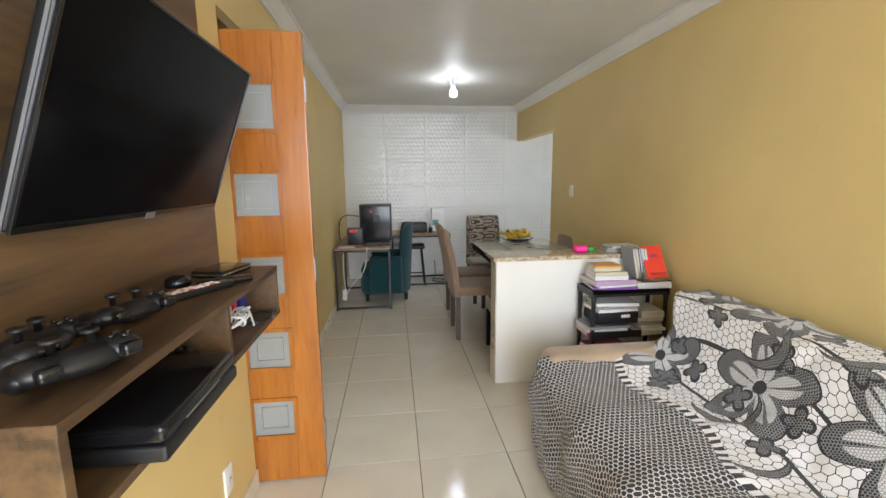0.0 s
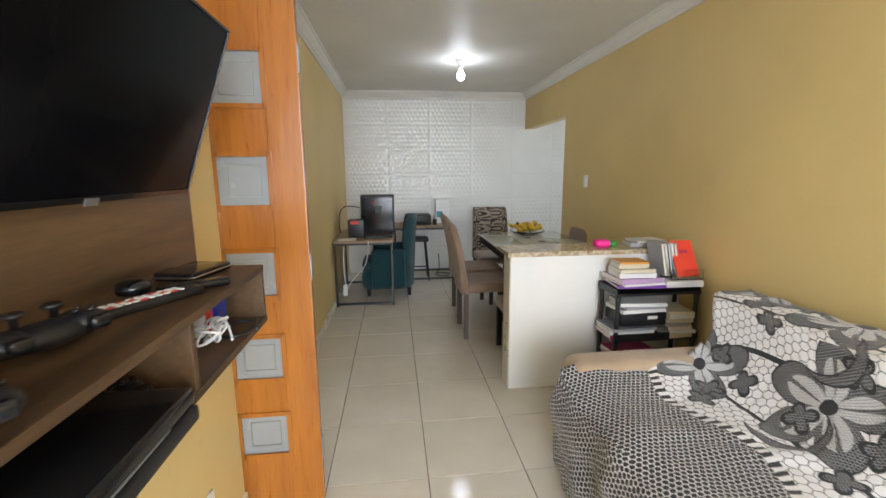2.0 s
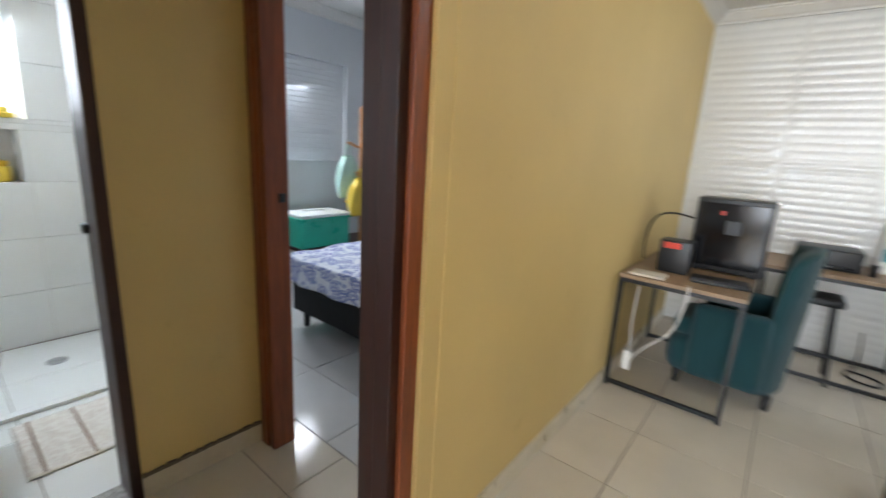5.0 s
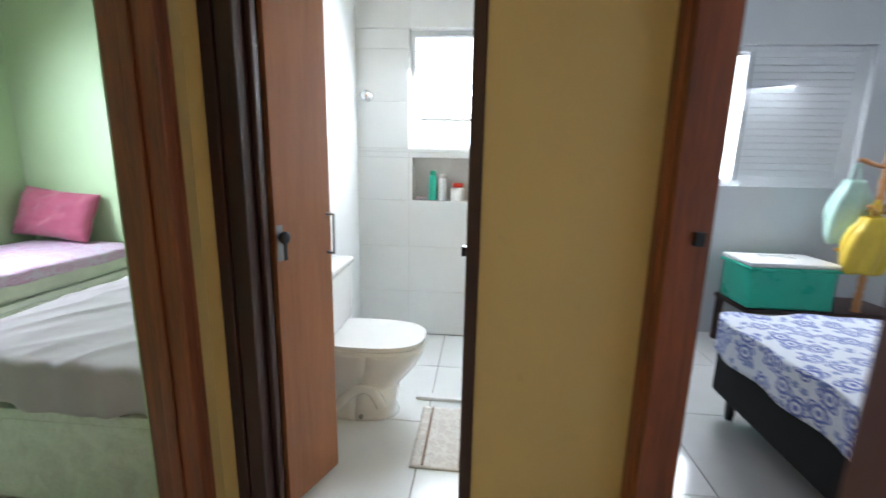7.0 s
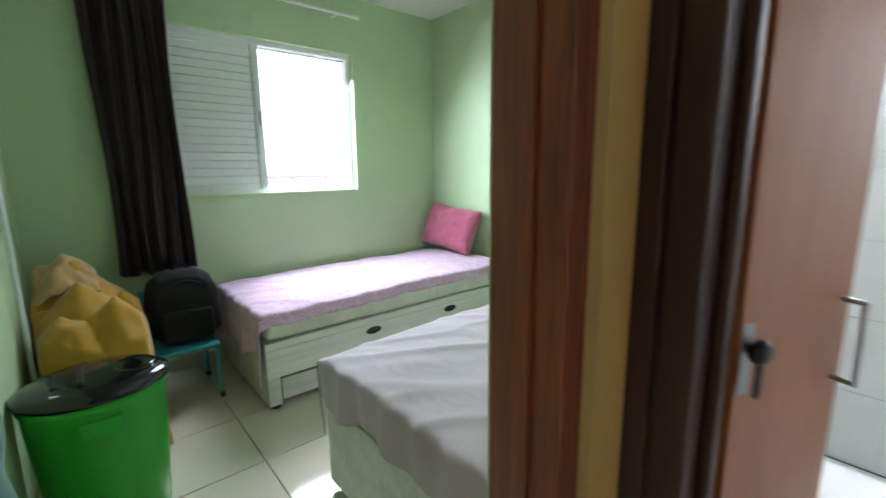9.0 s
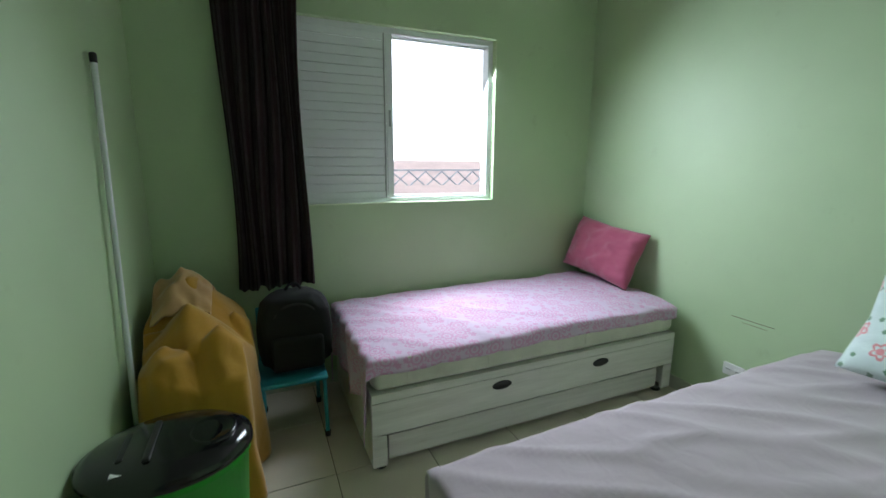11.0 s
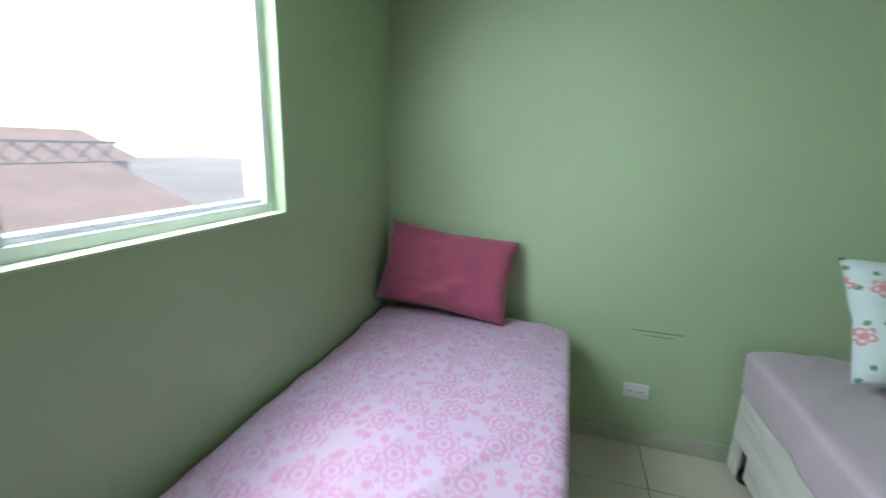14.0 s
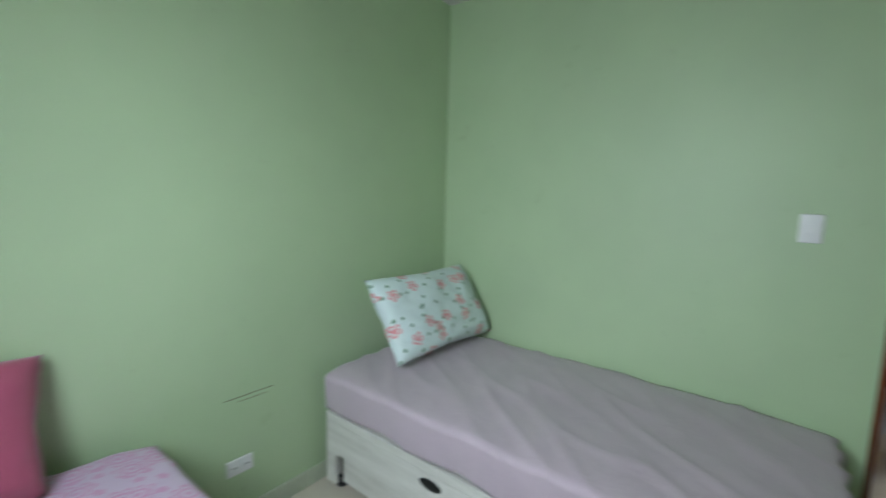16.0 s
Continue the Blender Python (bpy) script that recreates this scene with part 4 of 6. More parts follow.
def lidded_bin():
    rt = root("laundry_bin", "bright green plastic bin with a black oval lid", "bin", BIN)
    h = 0.55
    turned("body", [(0.17, 0), (0.18, 0.012), (0.20, h * 0.5), (0.215, h - 0.03), (0.222, h - 0.025), (0.222, h)], GREEN_PLASTIC, rt, 40, sx=1.0, sy=0.82)
    block("front_recess", (-0.06, 0.155, h - 0.12), (0.06, 0.176, h - 0.06), GREEN_PLASTIC, rt, 0.004)
    turned("lid", [(0.226, h), (0.232, h + 0.006), (0.230, h + 0.022), (0.20, h + 0.04), (0.12, h + 0.052), (0.0005, h + 0.055)], BLACK_GLOSS, rt, 40, sx=1.0, sy=0.84)
    turned("lid_button", [(0.075, h + 0.035), (0.08, h + 0.048), (0.072, h + 0.056), (0.06, h + 0.05), (0.0005, h + 0.046)], BLACK_GLOSS, rt, 28, at=(-0.12, 0.0, 0), sx=0.85, sy=1.0)
    block("lid_ridge", (0.03, -0.10, h + 0.045), (0.05, 0.10, h + 0.062), BLACK, rt, 0.006)
    block("lid_ridge", (0.10, -0.07, h + 0.040), (0.12, 0.07, h + 0.054), BLACK, rt, 0.006)
    block("lid_label", (0.09, 0.10, h + 0.041), (0.12, 0.125, h + 0.044), WHITE, rt, 0.0)
    return rt


BIN = (-1.36, 0.49, 0)
lidded_bin()


def covered_chair():
    rt = root("covered_heap", "heap under an ochre cloth with tan cloth on top", "cloth heap", (-1.375, -0.25, 0))
    peaks = ((0.03, 0.02, 0.80), (-0.10, 0.16, 0.72), (0.08, -0.22, 0.90), (0.10, 0.22, 0.70), (-0.14, -0.12, 0.70))

    def fn(u, v):
        a = u * 2 * math.pi
        ex = 1 / max(abs(math.cos(a)), abs(math.sin(a))) ** 0.6
        k = min(1.0, v / 0.55)
        q = max(0.0, (v - 0.55) / 0.45)
        pleat = 0.020 * math.sin(a * 6 + 1.2) + 0.012 * math.sin(a * 11 + 0.4)
        x = (0.21 * k + 0.03 * q + pleat * (0.3 * k + q)) * ex * math.cos(a)
        y = (0.36 * k + 0.05 * q + pleat * (0.3 * k + q)) * ex * math.sin(a)
        x = min(x, 0.215)
        tent = max(pz - 1.0 * math.hypot(x - px, (y - py) * 0.9) for px, py, pz in peaks)
        z = max(0.52, tent) * (1 - q) + 0.012 * q
        ridge = max(0.0, 0.3 - abs(noise.noise(Vector((x * 4 + 2, y * 4, z * 1.5))))) * 0.10
        n = fold(x * 14, y * 12 + 3, z * 5, 0.014)
        return (x - ridge * 0.5 * math.cos(a) * k + n * 0.5, y + n, max(0.01, z + ridge * (1 - q) + n * (1 - q)))

    sheet("ochre_cloth", fn, 140, 64, YELLOW_CLOTH, rt, 0.004, (2, 1))

    def fn2(u, v):
        x, y = (u - 0.5) * 0.24, (v - 0.5) * 0.34
        tent = max(pz - 1.0 * math.hypot(x + 0.07 - px, (y - 0.18 - py) * 0.9) for px, py, pz in peaks)
        return (x + 0.07, y - 0.18, tent + 0.035 + fold(x * 11, y * 9, 4, 0.05) + fold(x * 25, y * 22, 1, 0.015))

    sheet("tan_cloth", fn2, 40, 40, TAN_CLOTH, rt, 0.008)
    return rt


covered_chair()


def small_chair():
    rt = root("small_chair", "teal child's chair with metal legs", "chair", (-1.765, -0.42, 0))
    rounded("seat", (-0.17, -0.16, 0.31), (0.17, 0.18, 0.335), TEAL_PLASTIC, rt, 0.01)
    for x in (-0.15, 0.15):
        tube("leg", [(x, 0.16, 0.31), (x, 0.19, 0.02)], 0.011, TEAL_PLASTIC, rt)
        tube("leg", [(x, -0.14, 0.31), (x, -0.17, 0.02)], 0.011, TEAL_PLASTIC, rt)
        turned("foot", [(0.015, 0), (0.016, 0.03)], BLACK, rt, 12, at=(x, 0.19, 0))
        turned("foot", [(0.015, 0), (0.016, 0.03)], BLACK, rt, 12, at=(x, -0.17, 0))
        tube("back_post", [(x, -0.14, 0.32), (x, -0.18, 0.62)], 0.010, TEAL_PLASTIC, rt)
    rounded("backrest", (-0.16, -0.20, 0.50), (0.16, -0.18, 0.63), TEAL_PLASTIC, rt, 0.009)
    return rt


small_chair()


def backpack():
    rt = root("backpack", "black nylon backpack slumped on the small chair", "backpack", (-1.80, -0.43, 0.336))
    bm = bmesh.new()
    bmesh.ops.create_uvsphere(bm, u_segments=32, v_segments=20, radius=1.0)
    for v in bm.verts:
        x, y, z = v.co
        sq = lambda q: math.copysign(abs(q) ** 0.55, q)
        v.co = (sq(x) * 0.19 * (1 - 0.18 * max(0, z)), sq(y) * 0.12, 0.215 + sq(z) * 0.213)
        v.co.x += fold(x * 3, y * 3, z * 3, 0.02)
        v.co.y += fold(x * 3 + 5, y * 3, z * 3, 0.02)
    finish("bag", bm, BLACK_CLOTH, rt, smooth=True)
    rounded("front_pocket", (-0.13, 0.09, 0.03), (0.13, 0.145, 0.21), BLACK_CLOTH, rt, 0.025)
    tube("zip", [(-0.14, 0.10, 0.24), (-0.10, 0.105, 0.35), (0.0, 0.10, 0.385), (0.10, 0.105, 0.35), (0.14, 0.10, 0.24)], 0.005, BLACK, rt)
    tube("handle", [(-0.04, 0, 0.42), (-0.03, 0, 0.46), (0.03, 0, 0.46), (0.04, 0, 0.42)], 0.008, BLACK_CLOTH, rt)
    return rt


backpack()


def jacket():
    rt = root("jacket", "teal nylon jacket hanging on a wall hook", "jacket", (GX1 - 0.006, 1.74, 1.72))

    def fn(u, v):
        a = (u - 0.5) * math.pi
        w = 0.06 + 0.09 * min(1, v * 4) + 0.03 * v
        fl = 0.018 * math.sin(u * 34 + v * 3) * (0.4 + v) + fold(u * 5, v * 5, 3, 0.03)
        return (-(0.03 + 0.05 * min(1, v * 3)) * math.cos(a) - abs(fl) - 0.004, math.sin(a) * w + fl * 0.4, -v * 0.98 + 0.02 * math.sin(u * 9) * v)

    sheet("body", fn, 60, 40, TEAL_CLOTH, rt, 0.006)

    def sleeve(u, v):
        a = u * 2 * math.pi
        r = 0.06 - 0.012 * v + 0.006 * math.sin(v * 40 + u * 4)
        return (-0.075 + r * math.cos(a) * 0.8 - 0.01, -0.12 - 0.03 * v + r * math.sin(a) + fold(u * 4, v * 6, 1, 0.02), -0.14 - v * 0.82)

    sheet("sleeve", sleeve, 24, 40, TEAL_CLOTH, rt, 0.006)
    rounded("hood", (-0.12, -0.08, -0.16), (-0.012, 0.08, 0.0), TEAL_CLOTH, rt, 0.04)
    turned("hook", [(0.018, 0), (0.018, 0.006), (0.006, 0.01), (0.006, 0.04), (0.012, 0.05)], CHROME, rt, 14, m=pose(0.006, 0, 0.02, 0, -90, 0))
    return rt


jacket()


def socket(name, label, at, rz, w=0.115, h=0.072, holes=2, rocker=False):
    """A plate on a wall; local -y looks into the room."""
    rt = root(name, label, "socket" if not rocker else "switch", at, rz)
    rounded("plate", (-w / 2, -0.010, -h / 2), (w / 2, 0.0, h / 2), WHITE, rt, 0.004)
    if rocker:
        block("rocker", (-0.012, -0.015, -0.02), (0.012, -0.010, 0.02), WHITE, rt, 0.002)
    else:
        for k in range(holes):
            x = (k - (holes - 1) / 2) * 0.05
            rounded("insert", (x - 0.017, -0.0125, -0.012), (x + 0.017, -0.010, 0.012), WHITE, rt, 0.001)
            for d in (-0.009, 0, 0.009):
                turned("pin_hole", [(0.0028, 0), (0.0028, 0.0008)], BLACK, rt, 8, m=pose(x + d, -0.0126, 0.003 if d == 0 else 0, 90, 0, 0))
    return rt


socket("wall_socket", "white double wall socket above the skirting", (GX0, 0.495, 0.285), 90)
socket("light_switch", "white light switch on the green wall", (-2.198, GY1, 1.385), 0, 0.075, 0.115, rocker=True)
socket("light_switch", "white light switch on the yellow wall", (LX1, 4.60, 1.30), -90, 0.072, 0.115, rocker=True)
socket("wall_socket", "white wall socket below the television shelf", (LX0, 1.95, 0.27), 90, 0.072, 0.115, 1)
scuff = tagged(boxes("wall_scuff", [((GX0, 0.44, 0.592), (GX0 + 0.001, 0.66, 0.595)), ((GX0, 0.50, 0.572), (GX0 + 0.001, 0.63, 0.574))], GROUT), "brown scuff lines scratched on the green wall", "scuff", kind="structure")
mat_rug = root("floor_mat", "dark teal floor mat with a maroon fringe", "mat", (-2.99, 0.56, 0))
block("mat", (-0.28, -0.16, 0.001), (0.28, 0.16, 0.012), DARK_RUG, mat_rug, 0.003)
for k in range(9):
    block("fringe", (-0.30 + 0.0, -0.155 + k * 0.035, 0.001), (-0.281, -0.135 + k * 0.035, 0.008), MAROON, mat_rug, 0.002)


# ---- bathroom ----
def toilet():
    rt = root("toilet", "white ceramic toilet with a closed white seat", "toilet", (-2.837, 2.06, 0))

    def fn(u, v):
        a = u * 2 * math.pi
        prof = [(0.0, 0.115, 0.20, 0.27), (0.10, 0.108, 0.19, 0.265), (0.45, 0.115, 0.195, 0.28), (0.75, 0.16, 0.235, 0.33), (0.93, 0.185, 0.255, 0.345), (1.0, 0.188, 0.26, 0.345)]
        for (t0, *p0), (t1, *p1) in zip(prof, prof[1:]):
            if v <= t1 + 1e-6:
                k = (v - t0) / (t1 - t0)
                wx, wy, cy = [m + (n - m) * k for m, n in zip(p0, p1)]
                break
        s, c = math.sin(a), math.cos(a)
        return (wx * math.copysign(abs(c) ** 0.8, c), cy + wy * math.copysign(abs(s) ** 0.85, s), v * 0.385)

    sheet("bowl", fn, 40, 24, CERAMIC, rt, 0.02)
    for side in (-1, 1):
        tube("trapway_bulge", [(side * 0.098, 0.16, 0.05), (side * 0.11, 0.24, 0.16), (side * 0.113, 0.36, 0.20), (side * 0.10, 0.40, 0.08)], 0.028, CERAMIC, rt)
        turned("bolt_cap", [(0.012, 0), (0.012, 0.008), (0.004, 0.012)], GREYMETAL, rt, 12, m=pose(side * 0.118, 0.30, 0.03, 0, 90 * side, 0))

    def oval(k, z0, z1, name):
        bm = bmesh.new()
        ring = [(k * 0.19 * math.copysign(abs(math.cos(a)) ** 0.75, math.cos(a)), 0.345 + k * 0.262 * math.copysign(abs(math.sin(a)) ** (0.85 if math.sin(a) > 0 else 0.45), math.sin(a))) for a in [i * 2 * math.pi / 48 for i in range(48)]]
        lo, hi = [bm.verts.new((x, y, z0)) for x, y in ring], [bm.verts.new((x, y, z1)) for x, y in ring]
        for i in range(48):
            bm.faces.new((lo[i], lo[(i + 1) % 48], hi[(i + 1) % 48], hi[i]))
        bm.faces.new(lo), bm.faces.new(hi)
        return finish(name, bm, CERAMIC, rt, bevel=0.006)

    oval(1.0, 0.386, 0.405, "seat")
    oval(0.985, 0.407, 0.428, "lid")
    for x in (-0.07, 0.07):
        turned("hinge", [(0.012, 0), (0.012, 0.03)], CHROME, rt, 12, at=(x, 0.085, 0.405))
    rounded("tank", (-0.19, 0.005, 0.44), (0.19, 0.175, 0.74), CERAMIC, rt, 0.02)
    rounded("tank_lid", (-0.20, 0.0, 0.742), (0.20, 0.185, 0.775), CERAMIC, rt, 0.012)
    rounded("tank_neck", (-0.12, 0.02, 0.37), (0.12, 0.15, 0.44), CERAMIC, rt, 0.02)
    turned("flush_button", [(0.022, 0.775), (0.022, 0.782), (0.018, 0.785)], CHROME, rt, 18, at=(0, 0.09, 0))
    return rt


toilet()
kn = root("shower_valve", "chrome shower valve on the bathroom wall", "valve", (BX0, 2.115, 1.708))
turned("flange", [(0.035, 0), (0.035, 0.006), (0.02, 0.016)], CHROME, kn, 24, m=pose(0, 0, 0, 0, 90, 0))
turned("handle", [(0.014, 0.012), (0.014, 0.05), (0.03, 0.055), (0.032, 0.075), (0.012, 0.085)], CHROME, kn, 20, m=pose(0, 0, 0, 0, 90, 0))
tagged(turned("floor_drain", [(0.05, 0.001), (0.05, 0.005), (0.042, 0.006), (0.04, 0.003), (0.0005, 0.003)], GREYMETAL, at=(-3.507, 2.918, 0)), "round metal shower floor drain", "drain")
bm_rug = root("bath_mat", "cream woven bath mat with brown stripes", "bath mat", (-2.65, 2.90, 0))
sheet("mat", lambda u, v: ((u - 0.5) * 0.46, (v - 0.5) * 0.5, 0.008 + fold(u * 6, v * 6, 1, 0.006)), 24, 24, RUG, bm_rug, 0.006, (0.5, 0.5))
for k in range(3):
    block("stripe", (-0.22, -0.20 + k * 0.16, 0.012), (0.22, -0.19 + k * 0.16, 0.0155), TAUPE, bm_rug, 0.0)
ring = boxes("trim_shower_kerb", [((-3.0, 2.6, 0), (-2.95, BY1, 0.02))], BATH_TILE, None, 0.004)
setting(ring, "low white tiled shower kerb", "kerb")


def bottle(name, label, y, h, r, mat, cap, square=False):
    rt = root(name, label, "bottle", (BX0 - 0.055, y, NZ0 + 0.001))
    if square:
        rounded("body", (-r, -r, 0), (r, r, h), mat, rt, 0.008)
    else:
        turned("body", [(r * 0.95, 0), (r, 0.006), (r, h * 0.9), (r * 0.7, h)], mat, rt, 20)
    turned("cap", [(r * 0.75, h), (r * 0.78, h + 0.025), (r * 0.6, h + 0.03)], cap, rt, 18)
    return rt


bottle("shampoo_bottle", "teal green shampoo bottle in the wall niche", 2.565, 0.18, 0.028, MINT_PLASTIC, MINT_PLASTIC)
bottle("shampoo_bottle", "white shampoo bottle in the wall niche", 2.635, 0.155, 0.028, WHITE, WHITE)
bottle("cream_jar", "white jar with a red lid in the wall niche", 2.745, 0.095, 0.05, WHITE, RED)
bottle("cream_jar", "amber jar in the wall niche", 2.865, 0.09, 0.042, YELLOW_BAG, BANANA)
tagged(rounded("soap_bar", (BX0 - 0.08, 2.445, NZ0 + 0.001), (BX0 - 0.03, 2.52, NZ0 + 0.022), MAUVE_SHEET, None, 0.008), "pinkish soap bar in the wall niche", "soap")
bottle("soap_tub", "small yellow tub on the bathroom window sill", 2.95, 0.03, 0.05, YELLOW_BAG, YELLOW_BAG, True).location = (BX0 - 0.04, 2.90, BWZ0 + 0.002)


# ---- blue-sheet bedroom ----
def double_bed():
    rt = root("double_bed", "double bed on a dark grey upholstered box base", "bed", (-3.05, 4.17, 0))
    rounded("box_base", (0, 0, 0.13), (1.85, 1.36, 0.36), BLACK_CLOTH, rt, 0.02)
    rounded("mattress", (0.01, 0.01, 0.362), (1.84, 1.35, 0.54), QUILT, rt, 0.05)
    for x in (0.08, 1.76):
        for y in (0.07, 1.29):
            turned("leg", [(0.018, 0), (0.022, 0.02), (0.026, 0.13)], BLACK, rt, 14, at=(x, y, 0))
    return rt


double_bed()


def sheet_blue():
    x0, x1, y0, y1, z = -3.05, -1.2, 4.16, 5.53, 0.552

    def fn(u, v):
        a, b = u * 2.05 - 0.18, v * 1.7 - 0.20
        x, y = x0 + min(max(a, 0), x1 - x0), y0 + min(max(b, 0), y1 - y0)
        ov = max(0, -a) + max(0, -b, b - (y1 - y0))
        zz = z + fold(x * 4, y * 4, 3, 0.016) - ov
        x += -0.012 - 0.014 * math.sin(y * 21) if a < 0 else 0
        y += (-0.014 - 0.016 * math.sin(x * 17)) if b < 0 else (0.014 if b > y1 - y0 else 0)
        return (x, y, zz - 0.03 * (max(0, 1 - max(a, 0) / 0.08) ** 2 + max(0, 1 - max(b, 0) / 0.08) ** 2) * (ov == 0))

    return tagged(sheet("bed_sheet", fn, 80, 64, BLUE_SHEET, None, 0.005, (2.05, 1.7)), "white sheet with a blue rose print over the bed", "bed sheet")


sheet_blue()
bench = root("low_bench", "dark wooden low bench below the window", "bench", (-3.92, 5.15, 0))
block("top", (-0.20, -0.45, 0.33), (0.20, 0.55, 0.36), DARK_FRAME, bench, 0.004)
for y in (-0.42, 0.52):
    for x in (-0.17, 0.17):
        block("leg", (x - 0.02, y - 0.02, 0), (x + 0.02, y + 0.02, 0.33), DARK_FRAME, bench, 0.003)
sb = root("storage_box", "mint green plastic storage box with a clear lid", "storage box", (-3.90, 4.97, 0.361))
rounded("box", (-0.17, -0.27, 0), (0.17, 0.27, 0.27), MINT_PLASTIC, sb, 0.02)
rounded("rim", (-0.185, -0.285, 0.262), (0.185, 0.285, 0.285), MINT_PLASTIC, sb, 0.008)
rounded("lid", (-0.18, -0.28, 0.286), (0.18, 0.28, 0.318), WHITE, sb, 0.010)
tube("cable", [(-0.08, -0.1, 0.325), (0.05, -0.02, 0.34), (0.02, 0.12, 0.325), (-0.08, 0.05, 0.33), (-0.02, -0.12, 0.325)], 0.004, WHITE, sb)


def coat_rack():
    rt = root("coat_rack", "honey coloured turned wooden coat stand", "coat stand", (-3.78, 5.42, 0))
    prof = [(0.02, 0.10)]
    for k in range(14):
        z = 0.12 + k * 0.107
        prof += [(0.019, z), (0.026, z + 0.03), (0.018, z + 0.06), (0.023, z + 0.085)]
    turned("post", prof + [(0.022, 1.63), (0.030, 1.66), (0.012, 1.70)], RACK_WOOD, rt, 18)
    for k, z in enumerate((1.30, 1.02, 0.72)):
        for s in (0, 90, 180, 270):
            a = radians(s + k * 35)
            tube("peg", [(0, 0, z), (0.10 * math.cos(a), 0.10 * math.sin(a), z + 0.015), (0.17 * math.cos(a), 0.17 * math.sin(a), z + 0.05)], 0.011, RACK_WOOD, rt)
    for s in (20, 140, 260):
        a = radians(s)
        tube("foot", [(0, 0, 0.13), (0.14 * math.cos(a), 0.14 * math.sin(a), 0.08), (0.22 * math.cos(a), 0.22 * math.sin(a), 0.016)], 0.015, RACK_WOOD, rt)
    return rt


coat_rack()


def hanging_bag(label, at, mat, w, h):
    rt = root("carrier_bag", label, "bag", at)

    def fn(u, v):
        a = u * 2 * math.pi
        r = w * (0.25 + 0.75 * math.sin(min(1, v * 0.75 + 0.05) * math.pi) ** 0.8) * (1 + 0.12 * math.sin(a * 6 + v * 4))
        return (r * math.cos(a) * 0.7, r * math.sin(a), -v * h + fold(math.cos(a) * 2, v * 5, 1, 0.02))

    sheet("bag", fn, 32, 20, mat, rt, 0.003)
    tube("handle", [(0, -0.03, -0.01), (0, -0.02, 0.10), (0, 0.02, 0.10), (0, 0.03, -0.01)], 0.008, mat, rt)
    return rt


hanging_bag("full yellow plastic bag hanging on the coat stand", (-3.70, 5.34, 1.0), YELLOW_BAG, 0.13, 0.36)
hanging_bag("pale mint plastic bag hanging on the coat stand", (-3.88, 5.33, 1.22), plain("pale_mint_bag", (0.45, 0.66, 0.58), 0.5), 0.12, 0.42)


# ---- living room ----
def tv_wall():
    rt = root("television_wall_unit", "rustic brown wooden board behind the television", "wall unit", (LX0, 1.0, 0))
    block("board", (0.012, -0.62, 0.99), (0.03, 1.0, 2.05), RUSTIC, rt, 0.002)
    block("batten", (0.0, -0.5, 1.2), (0.012, 0.9, 1.26), RUSTIC, rt, 0.0)
    return rt


tv_wall()


def tv_shelf():
    x0, x1, y0, y1, zt, zb, th = LX0 + 0.032, -0.78, 0.86, 1.83, 1.14, 0.975, 0.018
    rt = root("tv_shelf", "rustic brown wall shelf with two open compartments", "shelf", (LX0, y0, 0))
    ox, oy = -LX0, -y0
    f = lambda lo, hi: ((lo[0] + ox, lo[1] + oy, lo[2]), (hi[0] + ox, hi[1] + oy, hi[2]))
    block("top_board", *f((x0, y0, zt - th), (x1, y1, zt)), RUSTIC, rt, 0.002)
    block("bottom_board", *f((x0, y0, zb), (x1, y1, zb + th)), RUSTIC, rt, 0.002)
    for y in (y0, 1.385, y1 - th):
        block("side_board", *f((x0, y + 0.001, zb + th), (x1 - 0.002, y + th, zt - th)), RUSTIC, rt, 0.0015)
    block("back_board", *f((x0, y0 + th, zb + th), (x0 + 0.006, y1 - th, zt - th)), RUSTIC, rt, 0.0)
    return rt


tv_shelf()


def television():
    rt = root("television", "black flat television tilted forward on the wall panel", "television", (-0.995, 1.1, 1.34))
    rt.matrix_basis = pose(-0.995, 1.1, 1.34, 0, 19.5, 0)
    W, H = 0.80, 0.46
    rounded("housing", (-0.03, 0, 0), (0.0, W, H), BLACK, rt, 0.008)
    rounded("back_bulge", (-0.06, 0.15, 0.04), (-0.028, W - 0.15, 0.30), BLACK, rt, 0.012)
    block("screen", (0.0, 0.008, 0.014), (0.0025, W - 0.008, H - 0.008), SCREEN, rt, 0.0)
    boxes("bezel", [((-0.001, 0, 0), (0.006, W, 0.013)), ((-0.001, 0, H - 0.007), (0.006, W, H)), ((-0.001, 0, 0.013), (0.006, 0.007, H - 0.007)), ((-0.001, W - 0.007, 0.013), (0.006, W, H - 0.007))], BLACK_GLOSS, rt, 0.001)
    boxes("edge_trim", [((-0.012, -0.002, 0), (-0.006, 0.0, H))], GREYMETAL, rt)
    block("badge", (0.006, W / 2 - 0.02, -0.006), (0.008, W / 2 + 0.02, 0.010), GREYMETAL, rt, 0.001)
    tube("bracket_arm", [(-0.05, W / 2, 0.2), (-0.075, W / 2, 0.22)], 0.02, BLACK, rt)
    return rt


television()


